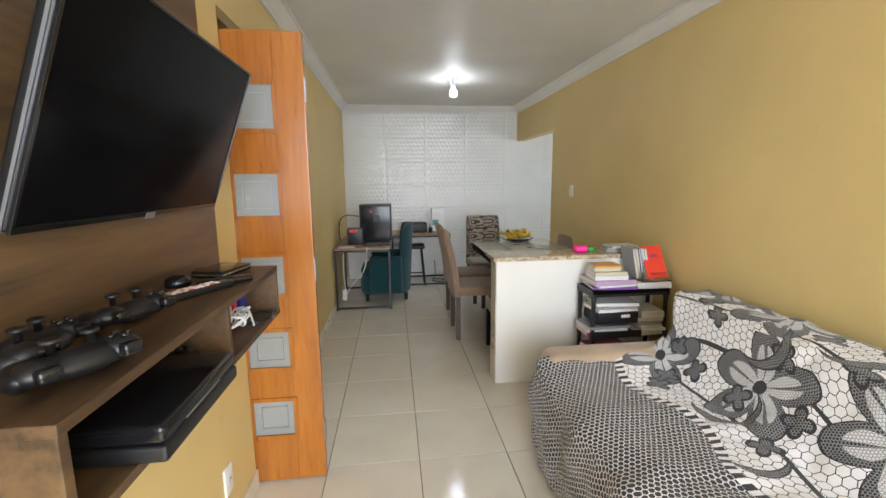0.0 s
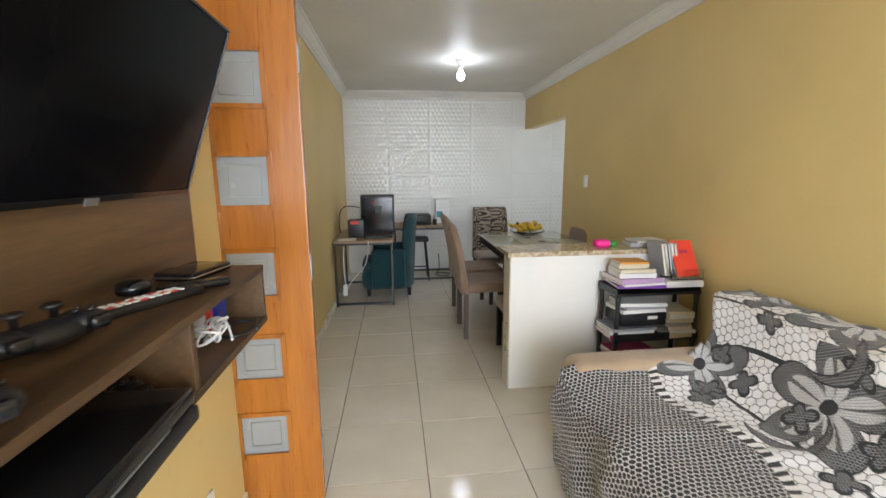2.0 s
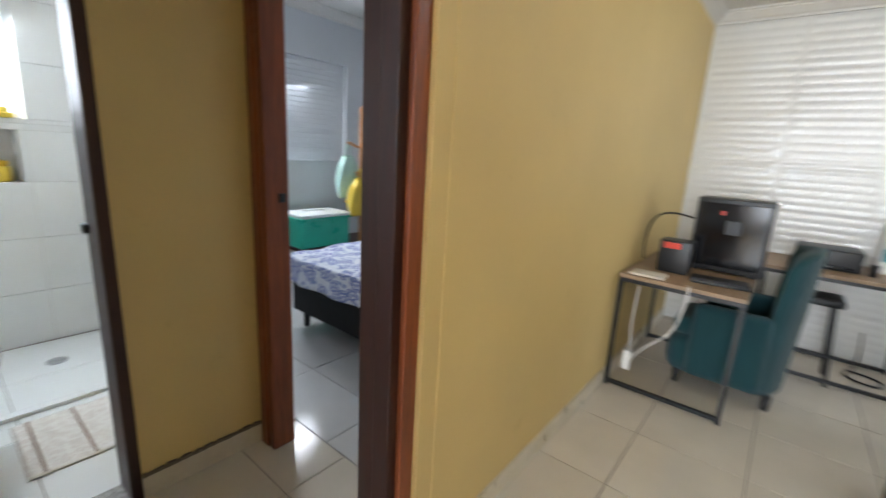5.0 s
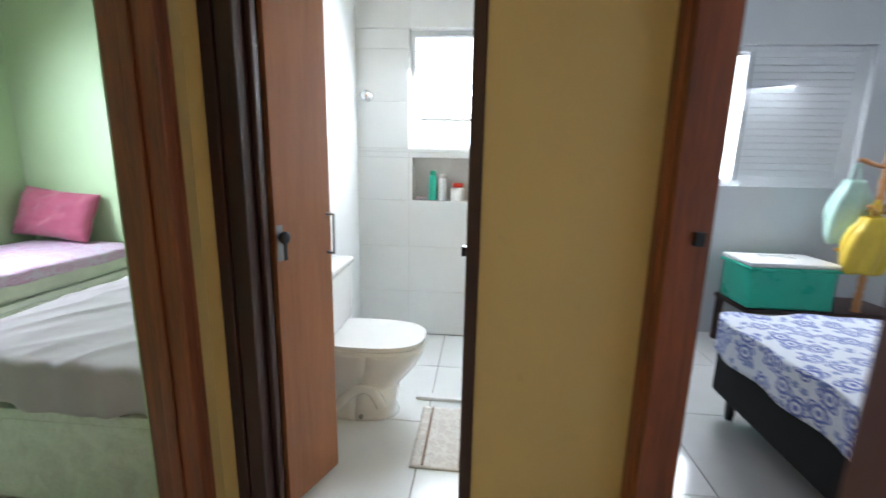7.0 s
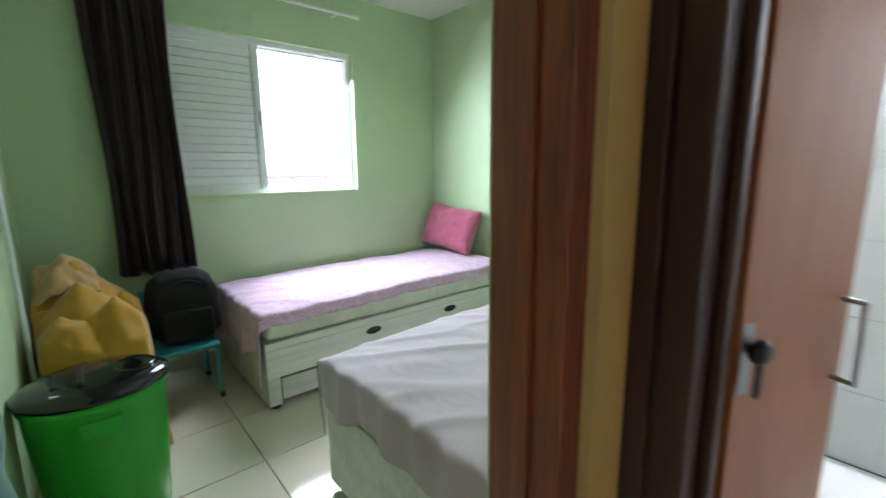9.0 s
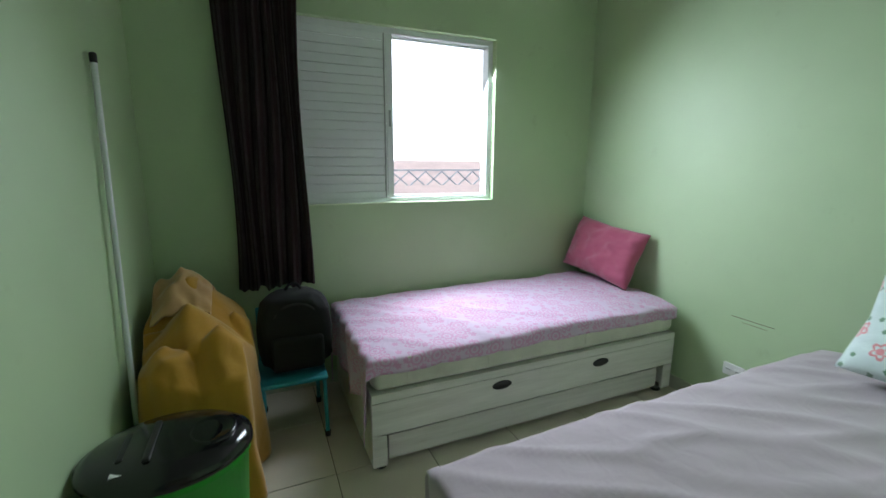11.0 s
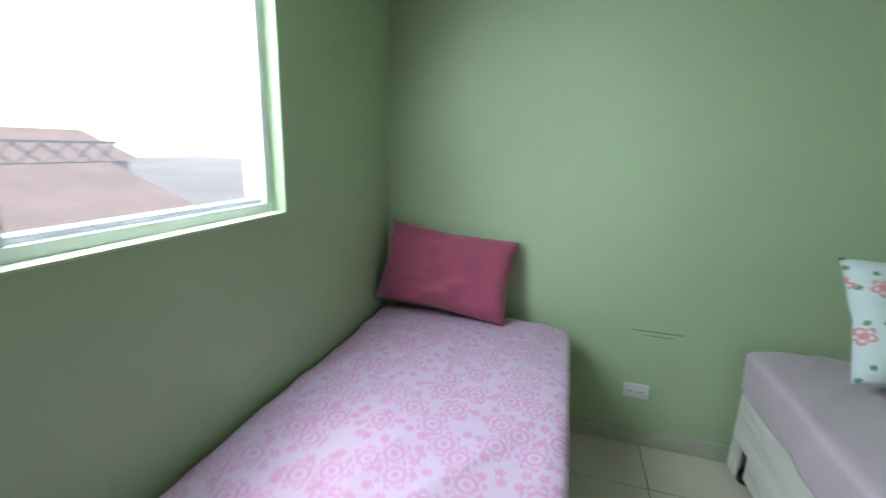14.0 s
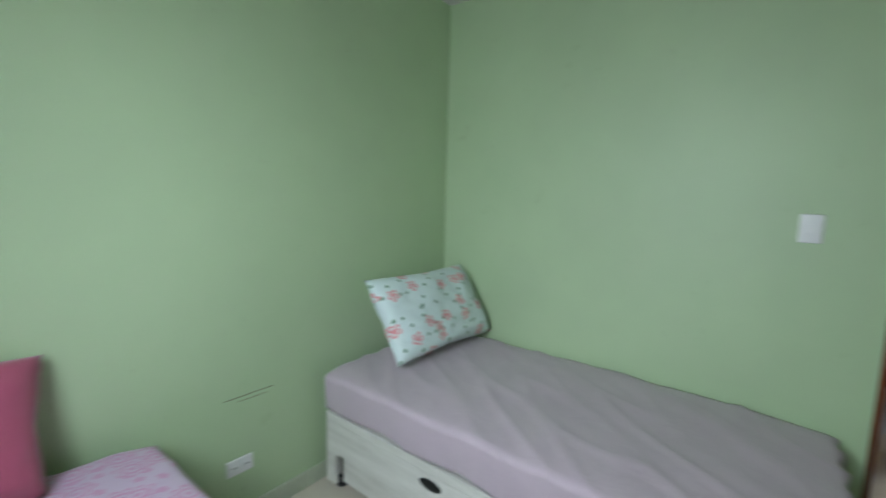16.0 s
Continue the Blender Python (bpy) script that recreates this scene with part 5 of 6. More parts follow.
def gamepad(at, rz, tilt=0):
    rt = root("game_controller", "black wireless game controller on the shelf", "game controller", at, rz, "game controllers")
    bm = bmesh.new()
    bmesh.ops.create_uvsphere(bm, u_segments=20, v_segments=12, radius=1.0, matrix=pose(0, 0, 0.03) @ Matrix.Diagonal((0.062, 0.034, 0.020, 1)))
    for s in (-1, 1):
        bmesh.ops.create_uvsphere(bm, u_segments=16, v_segments=12, radius=1.0, matrix=pose(s * 0.055, 0.032, 0.022, -12, 0, s * 20) @ Matrix.Diagonal((0.021, 0.055, 0.021, 1)))
        bmesh.ops.create_uvsphere(bm, u_segments=14, v_segments=10, radius=1.0, matrix=pose(s * 0.05, -0.005, 0.034) @ Matrix.Diagonal((0.028, 0.028, 0.018, 1)))
    finish("body", bm, BLACK, rt, smooth=True)
    for s in (-1, 1):
        turned("stick", [(0.006, 0.045), (0.005, 0.060), (0.012, 0.062), (0.012, 0.068), (0.006, 0.066)], BLACK, rt, 14, at=(s * 0.024, 0.014, 0))
        rounded("trigger", (s * 0.05 - 0.014, -0.044, 0.026), (s * 0.05 + 0.014, -0.024, 0.046), BLACK_GLOSS, rt, 0.006)
    for k in range(4):
        a = k * math.pi / 2
        turned("button", [(0.0045, 0.050), (0.0045, 0.055)], BLACK_GLOSS, rt, 10, at=(0.052 + 0.012 * math.cos(a), -0.006 + 0.012 * math.sin(a), 0))
    return rt


gamepad((-0.90, 1.23, 1.141), 70)
gamepad((-0.93, 1.05, 1.141), 100)
gamepad((-0.83, 0.98, 1.141), 60)
gamepad((-0.88, 1.28, 0.994), 80)
rc = root("remote_control", "black remote control with many light buttons", "remote control", (-0.88, 1.46, 1.141), 62)
rounded("body", (-0.10, -0.022, 0), (0.10, 0.022, 0.018), BLACK, rc, 0.007)
for i in range(10):
    for j in range(3):
        block("key", (-0.085 + i * 0.015, -0.013 + j * 0.011, 0.018), (-0.076 + i * 0.015, -0.006 + j * 0.011, 0.0205), WHITE if (i + j) % 4 else RED, rc, 0.0)
rc2 = root("remote_control", "slim black remote control on the shelf", "remote control", (-0.85, 1.57, 1.141), 40)
rounded("body", (-0.07, -0.018, 0), (0.07, 0.018, 0.018), BLACK_GLOSS, rc2, 0.006)
block("pad", (-0.05, -0.010, 0.018), (0.02, 0.010, 0.0195), BLACK, rc2, 0.0)
tagged(turned("mouse_puck", [(0.03, 0), (0.033, 0.006), (0.03, 0.022), (0.018, 0.029), (0.0005, 0.030)], BLACK_GLOSS, at=(-0.97, 1.56, 1.141)), "small round black puck on the shelf", "puck")
tab = root("media_box", "flat black media box with a silver edge", "media box", (-0.91, 1.71, 1.141), 78)
rounded("case", (-0.075, -0.05, 0.002), (0.075, 0.05, 0.022), BLACK_GLOSS, tab, 0.004)
rounded("silver_edge", (-0.077, -0.052, 0.008), (0.077, 0.052, 0.014), CHROME, tab, 0.002)
con = root("game_console", "slim black game console in the shelf compartment", "game console", (-0.86, 1.115, 0.994), 0)
rounded("lower_case", (-0.12, -0.15, 0.0), (0.15, 0.15, 0.028), BLACK, con, 0.006)
rounded("upper_case", (-0.12, -0.148, 0.030), (0.148, 0.148, 0.06), BLACK_GLOSS, con, 0.008)
block("disc_slot", (0.148, -0.08, 0.034), (0.1495, 0.06, 0.037), GREYMETAL, con, 0.0)
con.location = (-0.885, 1.14, 0.994)
gb = root("game_box", "blue and red boxes standing in the compartment", "box", (-0.90, 1.72, 0.994), 0)
block("blue_box", (-0.09, 0.0, 0), (0.03, 0.06, 0.105), BLUE, gb, 0.002)
block("red_box", (-0.09, -0.03, 0), (0.02, -0.002, 0.09), RED, gb, 0.002)
block("white_strip", (-0.06, -0.062, 0), (0.015, -0.032, 0.05), WHITE, gb, 0.002)
cab = root("charger_cable", "tangled white charger cables in the compartment", "cable", (-0.83, 1.60, 0.994), 0)
pts = [(0.035 * math.cos(k * 1.9) + random.uniform(-0.015, 0.015), 0.055 * math.sin(k * 1.35) + random.uniform(-0.02, 0.02), 0.012 + 0.05 * abs(math.sin(k * 0.8))) for k in range(22)]
tube("white_cable", pts, 0.0032, WHITE, cab)
tube("black_cable", [(0.02 + 0.045 * math.cos(k * 0.9), 0.09 + 0.07 * math.sin(k * 0.9), 0.006 + 0.001 * k) for k in range(9)], 0.004, BLACK, cab)
wire = tagged(tube("tv_wire", [(LX0 + 0.006, 1.30, 0.97), (LX0 + 0.006, 1.32, 0.6), (LX0 + 0.006, 1.36, 0.28)], 0.004, BLACK), "black power wire down the yellow wall", "wire")
cam_box = root("webcam_box", "black camera box on the television panel", "camera", (LX0 + 0.031, 0.98, 1.78), 0)
rounded("case", (0, -0.05, 0), (0.05, 0.05, 0.10), BLACK, cam_box, 0.008)
turned("lens", [(0.02, 0), (0.02, 0.01), (0.012, 0.012)], BLACK_GLOSS, cam_box, 16, m=pose(0.05, 0, 0.05, 0, 90, 0))


def sofa():
    rt = root("sofa", "beige sofa against the yellow wall", "sofa", (0.34, 0.2, 0))
    W, D = 2.27, 1.06
    rounded("base", (0.0, 0, 0.05), (D, W, 0.30), BEIGE_SOFA, rt, 0.03)
    rounded("seat_cushion", (0.0, 0.2, 0.30), (D - 0.26, W / 2, 0.44), BEIGE_SOFA, rt, 0.05)
    rounded("seat_cushion", (0.0, W / 2 + 0.005, 0.30), (D - 0.26, W - 0.2, 0.44), BEIGE_SOFA, rt, 0.05)
    rounded("backrest", (D - 0.30, 0.1, 0.30), (D - 0.02, W - 0.03, 0.76), BEIGE_SOFA, rt, 0.07, m=None)
    rounded("armrest", (0.03, W - 0.20, 0.30), (D - 0.10, W, 0.545), BEIGE_SOFA, rt, 0.06)
    rounded("armrest", (0.03, 0.0, 0.30), (D - 0.10, 0.20, 0.545), BEIGE_SOFA, rt, 0.06)
    for x in (0.06, D - 0.06):
        for y in (0.06, W - 0.06):
            turned("foot", [(0.022, 0), (0.026, 0.05)], BLACK, rt, 12, at=(x, y, 0))
    return rt


sofa()


def sofa_cover():
    prof = [(0.30, 0.035), (0.285, 0.20), (0.275, 0.34), (0.31, 0.445), (0.42, 0.475), (0.70, 0.47), (0.93, 0.475), (1.00, 0.55), (1.06, 0.68), (1.11, 0.775), (1.20, 0.80), (1.35, 0.795), (1.405, 0.75)]
    seg = [0.0]
    for a, b in zip(prof, prof[1:]):
        seg.append(seg[-1] + math.dist(a, b))
    Ltot = seg[-1]
    y0, y1 = 0.22, 2.34

    def fn(u, v):
        s = u * Ltot
        i = max(k for k in range(len(seg) - 1) if seg[k] <= s + 1e-9)
        t = (s - seg[i]) / (seg[i + 1] - seg[i])
        x = prof[i][0] + (prof[i + 1][0] - prof[i][0]) * t
        z = prof[i][1] + (prof[i + 1][1] - prof[i][1]) * t
        y = y0 + v * (y1 - y0)
        arm = max(0.0, (v - 0.88) / 0.12)
        if 0.32 < x < 1.0:
            z += 0.055 * arm ** 1.5
        if x < 0.34:
            y += 0.05 * (0.4 - z) * math.sin(v * 3) * arm
            x += 0.022 * math.sin(y * 17) * (0.5 - z) + 0.012 * math.sin(y * 39 + 1) * (0.5 - z)
        if x > 1.05:
            y += 0.13 * min(1, (x - 1.05) / 0.1) * v
        n = fold(x * 6, y * 5, z * 5, 0.022) + fold(x * 3 + y * 8, y * 3, z * 9 + 4, 0.016)
        return (x + (n if x < 0.34 else -abs(n) * 0.3), y + n * 0.4, z + (abs(n) + 0.004 if x >= 0.3 else 0))

    ob = sheet("sofa_throw", fn, 120, 130, SOFA_COVER, None, 0.006, (Ltot, 2.15))
    return tagged(ob, "black and white floral throw draped over the sofa", "throw")


sofa_cover()


def half_wall():
    rt = setting(root("wall_counter", "white half wall with a speckled granite top", "half wall", (0.30, 3.12, 0)))
    block("body", (0.0, 0, 0), (LX1 - 0.30, 0.15, 0.875), COUNTER_PAINT, rt, 0.004)
    block("side_tile", (-0.006, 0.004, 0.0), (0.0, 0.148, 0.872), SKIRT, rt, 0.001)
    block("granite_top", (-0.025, -0.02, 0.876), (LX1 - 0.302, 0.27, 0.905), GRANITE, rt, 0.004)
    return rt


half_wall()


def book(at, w, d, h, mat, rz=0, label="paperback book in a stack", parent=None, tilt=0):
    rt = root("book", label, "book", at, rz, "books on the rack")
    if tilt:
        rt.matrix_basis = pose(*at, 0, tilt, rz)
    block("pages", (-w / 2 + 0.003, -d / 2 + 0.002, 0.002), (w / 2 - 0.002, d / 2 - 0.002, h - 0.002), PAPER, rt, 0.0)
    bm = bmesh.new()
    add_box(bm, (-w / 2, -d / 2, 0), (w / 2, d / 2, 0.002))
    add_box(bm, (-w / 2, -d / 2, h - 0.002), (w / 2, d / 2, h))
    add_box(bm, (-w / 2, -d / 2, 0.002), (-w / 2 + 0.003, d / 2, h - 0.002))
    finish("cover", bm, mat, rt)
    return rt


COVERS = [plain("cover_" + n, c, 0.4) for n, c in (("white", (0.7, 0.7, 0.7)), ("purple", (0.16, 0.05, 0.30)), ("cream", (0.6, 0.55, 0.42)), ("lilac", (0.45, 0.3, 0.5)), ("magenta", (0.4, 0.03, 0.12)), ("navy", (0.02, 0.05, 0.2)), ("grey", (0.3, 0.3, 0.32)), ("orange", (0.65, 0.3, 0.05)), ("teal", (0.03, 0.25, 0.25)))]


def rack():
    rt = root("book_rack", "black plastic three-tier rack beside the half wall", "rack", (0.86, 2.86, 0))
    W, D = 0.53, 0.23
    for z in (0.12, 0.405, 0.685):
        boxes("tray", [((0, 0, z - 0.012), (W, D, z)), ((0, 0, z), (W, 0.008, z + 0.035 if z < 0.6 else z + 0.004)), ((0, D - 0.008, z), (W, D, z + 0.03)), ((0, 0.008, z), (0.008, D - 0.008, z + 0.03)), ((W - 0.008, 0.008, z), (W, D - 0.008, z + 0.03))], BLACK, rt, 0.002)
    for x in (0.018, W - 0.018):
        for y in (0.018, D - 0.018):
            turned("post", [(0.018, 0), (0.018, 0.02), (0.012, 0.03), (0.016, 0.10), (0.014, 0.35), (0.018, 0.38), (0.018, 0.42), (0.013, 0.45), (0.014, 0.64), (0.018, 0.672)], BLACK, rt, 14, at=(x, y, 0))
    return rt


rack()


def stack(x, y, z, n, wr, dr, mats, jit=6):
    for k in range(n):
        h = random.uniform(0.012, 0.03)
        book((x + random.uniform(-0.015, 0.015), y + random.uniform(-0.012, 0.012), z + 0.001), random.uniform(*wr), random.uniform(*dr), h, mats[k % len(mats)], 90 + random.uniform(-jit, jit), "magazine or book in a loose stack")
        z += h + 0.001
    return z


C = COVERS
z = stack(1.02, 2.97, 0.716, 3, (0.2, 0.23), (0.27, 0.30), [C[1], C[0], C[3]])
z = stack(1.00, 2.96, z, 2, (0.15, 0.17), (0.21, 0.23), [C[0], C[2]])
stack(0.99, 2.97, z, 2, (0.12, 0.13), (0.17, 0.18), [C[2], C[7]])
stack(1.27, 2.96, 0.716, 2, (0.2, 0.21), (0.22, 0.23), [C[0], C[0]])
for k, m in enumerate([C[6], C[2], C[5], C[0], C[6]]):
    book((1.175 + k * 0.020, 2.99, 0.765), 0.20, 0.15, 0.014, m, 90, "book leaning upright on the rack").matrix_basis = pose(1.165 + k * 0.02, 2.99, 0.87, 0, 78, 0)
rb = root("red_book", "bright red book leaning on the upright books", "book", (1.30, 2.955, 0.765))
rb.matrix_basis = pose(1.30, 2.93, 0.875, 64, 0, 8)
block("cover", (-0.075, -0.11, 0), (0.075, 0.11, 0.014), RED, rb, 0.002)
block("title_bar", (-0.03, 0.03, 0.014), (0.03, 0.05, 0.0146), COVERS[4], rb, 0.0)
block("pages", (-0.072, -0.107, -0.010), (0.072, 0.107, -0.0005), PAPER, rb, 0.0)
hold = root("letter_tray", "clear plastic book holder on the rack", "holder", (1.30, 2.92, 0.757))
boxes("holder", [((-0.10, -0.045, 0), (0.10, 0.075, 0.004)), ((-0.10, -0.045, 0.004), (0.10, -0.041, 0.06)), ((-0.10, -0.041, 0.004), (-0.097, 0.075, 0.10))], GLASS, hold)
stack(0.985, 2.965, 0.406, 3, (0.19, 0.21), (0.26, 0.29), [C[4], C[0], C[6]])
bk = root("document_box", "black document box on the middle tray", "box", (1.04, 2.96, 0.49))
rounded("box", (-0.14, -0.10, 0), (0.14, 0.10, 0.075), BLACK, bk, 0.006)
block("label", (0.02, -0.102, 0.04), (0.08, -0.1, 0.06), WHITE, bk, 0.0)
stack(1.04, 2.96, 0.567, 3, (0.18, 0.2), (0.26, 0.28), [C[0], C[6], C[0]])
stack(1.28, 2.96, 0.406, 7, (0.19, 0.2), (0.15, 0.17), [C[2], C[0], C[2], C[6]])
stack(1.02, 2.96, 0.121, 9, (0.19, 0.21), (0.26, 0.30), [C[4], C[0], C[8], C[7], C[3], C[6], C[5], C[2]])
tagged(rounded("green_box", (1.19, 2.89, 0.121), (1.36, 3.05, 0.20), LEAF_GREEN, None, 0.01), "green plastic box on the lower tray", "box")
pk = root("pink_case", "hot pink round case on the granite top", "case", (0.93, 3.22, 0.905))
rounded("case", (-0.05, -0.035, 0), (0.05, 0.035, 0.05), PINK, pk, 0.02)
gt = root("green_toy", "small green tape roll on the granite top", "tape", (1.02, 3.25, 0.905))
turned("roll", [(0.024, 0), (0.03, 0.004), (0.03, 0.03), (0.024, 0.034), (0.018, 0.03)], LEAF_GREEN, gt, 20)
book((1.24, 3.24, 0.906), 0.17, 0.24, 0.028, C[6], 80, "grey hardback book on the granite top")
book((1.24, 3.24, 0.935), 0.14, 0.20, 0.014, C[0], 95, "white booklet on the granite top")


def dining_table():
    rt = root("dining_table", "dining table with a pale glass top and dark base", "table", (0.47, 3.42, 0))
    W, L = 0.86, 1.66
    rounded("glass_top", (0, 0, 0.735), (W, L, 0.752), TABLE_GLASS, rt, 0.004)
    block("apron", (0.02, 0.02, 0.66), (W - 0.02, L - 0.02, 0.733), BLACK_CLOTH, rt, 0.004)
    for y in (0.35, L - 0.35):
        block("pedestal", (W / 2 - 0.22, y - 0.06, 0.03), (W / 2 + 0.22, y + 0.06, 0.66), DARK_FRAME, rt, 0.006)
        block("foot_bar", (W / 2 - 0.28, y - 0.09, 0), (W / 2 + 0.28, y + 0.09, 0.03), DARK_FRAME, rt, 0.006)
    return rt


dining_table()
rn = root("table_runner", "cream woven table runner with dark marks", "runner", (0.90, 4.2, 0.7525))
sheet("cloth", lambda u, v: ((u - 0.5) * 0.32, (v - 0.5) * 1.3, 0.003 + abs(fold(u * 4, v * 9, 1, 0.004))), 12, 30, CREAM_RUNNER, rn, 0.002)
for k in range(5):
    block("mark", (-0.06 + (k % 2) * 0.07, -0.5 + k * 0.22, 0.006), (0.0 + (k % 2) * 0.07, -0.46 + k * 0.22, 0.009), BLACK_CLOTH, rn, 0.0)


def bananas():
    rt = root("fruit_plate", "glass plate heaped with ripe bananas", "fruit plate", (0.93, 4.80, 0.757))
    turned("plate", [(0.07, 0), (0.075, 0.008), (0.13, 0.02), (0.175, 0.045), (0.18, 0.05), (0.13, 0.028), (0.0005, 0.012)], GLASS, rt, 36)
    for k in range(17):
        a = k * 0.8
        r = 0.03 + 0.05 * (k % 3)
        c = Vector((r * math.cos(a) * 1.1, r * math.sin(a), 0.045 + 0.018 * (k // 5)))
        d = Vector((math.cos(a + 1.2), math.sin(a + 1.2), 0)) * 0.065
        tube("banana", [c - d + Vector((0, 0, 0.035)), c - d * 0.5 + Vector((0, 0, 0.005)), c + d * 0.5, c + d + Vector((0, 0, 0.03))], 0.017, BANANA, rt)
    tube("stem", [(-0.08, 0.02, 0.10), (-0.10, 0.03, 0.13)], 0.012, BLACK, rt)
    return rt


bananas()


def dining_chair(at, rz, mat, leg, label, high=1.0):
    """Upholstered chair; local +x is the way it faces."""
    rt = root("dining_chair", label, "chair", at, rz, "chairs round the table")
    rounded("seat", (-0.20, -0.22, 0.40), (0.25, 0.22, 0.485), mat, rt, 0.03)

    def fn(u, v):
        a = u * 2 * math.pi
        s, c = math.sin(a), math.cos(a)
        w = 0.225 - 0.02 * v
        z = 0.40 + v * 0.585 * high
        top = max(0.0, v - 0.94) / 0.06
        return (-0.195 - 0.02 * v - 0.085 * v * v + 0.036 * math.copysign(abs(c) ** 0.6, c) * (1 - top * 0.7), w * math.copysign(abs(s) ** 0.35, s) * (1 - 0.06 * top), z)

    ob = sheet("backrest", fn, 40, 24, mat, rt, 0.0, (0.9, 0.6))
    m = bmesh.new()
    m.from_mesh(ob.data)
    bmesh.ops.remove_doubles(m, verts=m.verts, dist=0.0005)
    bmesh.ops.holes_fill(m, edges=[e for e in m.edges if e.is_boundary])
    m.to_mesh(ob.data)
    m.free()
    for x, y in ((-0.18, -0.19), (-0.18, 0.19), (0.22, -0.19), (0.22, 0.19)):
        block("leg", (x - 0.02, y - 0.02, 0), (x + 0.02, y + 0.02, 0.405), leg, rt, 0.004)
    return rt


LEGW = wood("greyed_dark_leg_wood", (0.05, 0.035, 0.028), (0.12, 0.085, 0.065), 2, 0.5)
dining_chair((0.35, 4.19, 0), 0, TAUPE, LEGW, "taupe suede dining chair with dark legs")
dining_chair((0.37, 4.72, 0), 0, TAUPE, LEGW, "taupe suede dining chair pushed to the table")
dining_chair((0.72, 5.32, 0), -90, BROWN_PAT, DARK_FRAME, "brown patterned dining chair at the table end")
dining_chair((1.22, 4.72, 0), 180, TAUPE, LEGW, "taupe suede dining chair by the yellow wall")
dining_chair((1.22, 3.95, 0), 180, TAUPE, LEGW, "taupe suede dining chair near the half wall", 0.9)
st = root("stool", "low stool with a brown patterned seat", "stool", (0.55, 3.72, 0))
rounded("seat", (-0.17, -0.15, 0.33), (0.2, 0.15, 0.42), BROWN_PAT, st, 0.03)
for x, y in ((-0.14, -0.12), (-0.14, 0.12), (0.17, -0.12), (0.17, 0.12)):
    block("leg", (x - 0.02, y - 0.02, 0), (x + 0.02, y + 0.02, 0.335), BLACK, st, 0.003)


def desk(label, at, w, l, h, ends):
    rt = root("desk", label, "desk", at, 0, "steel frame desks")
    block("top", (0, 0, h - 0.022), (w, l, h), DESK_WOOD, rt, 0.002)
    t = 0.022
    for y in ends:
        boxes("frame", [((0.004, y, 0.012), (0.004 + t, y + t, h - 0.023)), ((w - t - 0.004, y, 0.012), (w - 0.004, y + t, h - 0.023)), ((0.004 + t, y, 0.014), (w - t - 0.004, y + t, 0.014 + t)), ((0.004 + t, y, h - 0.045), (w - t - 0.004, y + t, h - 0.024))], STEEL_BLACK, rt)
        for x in (0.015, w - 0.015):
            turned("foot", [(0.014, 0), (0.012, 0.013)], BLACK, rt, 10, at=(x, y + t / 2, 0))
    return rt


desk("brown topped desk on a black steel frame", (-1.045, 5.03, 0), 0.615, 0.98, 0.70, (0.004, 0.94))
desk("brown topped desk along the tiled wall", (-0.425, 6.03, 0), 0.80, 0.56, 0.715, (0.004, 0.52))


def pc():
    rt = root("computer_tower", "black computer tower on the desk", "computer", (-0.60, 5.62, 0.70))
    rounded("case", (-0.19, -0.10, 0.012), (0.19, 0.10, 0.445), BLACK, rt, 0.006)
    block("side_glass", (-0.17, -0.106, 0.04), (0.17, -0.1005, 0.42), BLACK_GLOSS, rt, 0.003)
    block("cooler", (-0.03, -0.109, 0.24), (0.05, -0.1065, 0.32), BLACK, rt, 0.004)
    block("red_light", (-0.06, -0.1085, 0.35), (-0.04, -0.1065, 0.375), RED, rt, 0.001)
    for x in (-0.15, 0.15):
        block("foot", (x - 0.02, -0.08, 0), (x + 0.02, 0.08, 0.012), BLACK, rt, 0.002)
    return rt


pc()
bx2 = root("speaker_box", "black box with a red label on the desk", "speaker", (-0.83, 5.36, 0.70))
rounded("box", (-0.085, -0.07, 0), (0.085, 0.07, 0.19), BLACK, bx2, 0.006)
block("red_label", (-0.06, -0.072, 0.145), (0.03, -0.0705, 0.18), RED, bx2, 0.0)
kb = root("keyboard", "black keyboard on the desk", "keyboard", (-0.58, 5.25, 0.70), 8)
rounded("body", (-0.14, -0.07, 0.001), (0.14, 0.07, 0.02), BLACK, kb, 0.004)
for i in range(11):
    for j in range(4):
        block("key", (-0.13 + i * 0.024, -0.055 + j * 0.028, 0.02), (-0.11 + i * 0.024, -0.033 + j * 0.028, 0.026), BLACK, kb, 0.0)
nb = tagged(rounded("notebook", (-1.0, 5.06, 0.701), (-0.82, 5.18, 0.713), PAPER, None, 0.002), "white notebook on the desk edge", "notebook")
cb = root("desk_cable", "white cables hanging beside the desk", "cable", (-0.95, 5.12, 0))
tube("cable", [(0.26, -0.08, 0.705), (0.27, -0.115, 0.68), (0.24, -0.12, 0.45), (0.12, -0.06, 0.32), (0.04, -0.02, 0.22), (0.0, 0.0, 0.12)], 0.005, WHITE, cb)
tube("cable", [(0.0, 0.02, 0.62), (-0.02, 0.0, 0.4), (0.01, 0.0, 0.2)], 0.005, WHITE, cb)
block("power_strip", (-0.025, -0.02, 0.10), (0.02, 0.02, 0.22), WHITE, cb, 0.004)
tube("loop", [(-0.05, 0.2, 0.75), (-0.08, 0.25, 0.95), (0.0, 0.42, 1.05), (0.14, 0.5, 1.0)], 0.006, BLACK, cb)


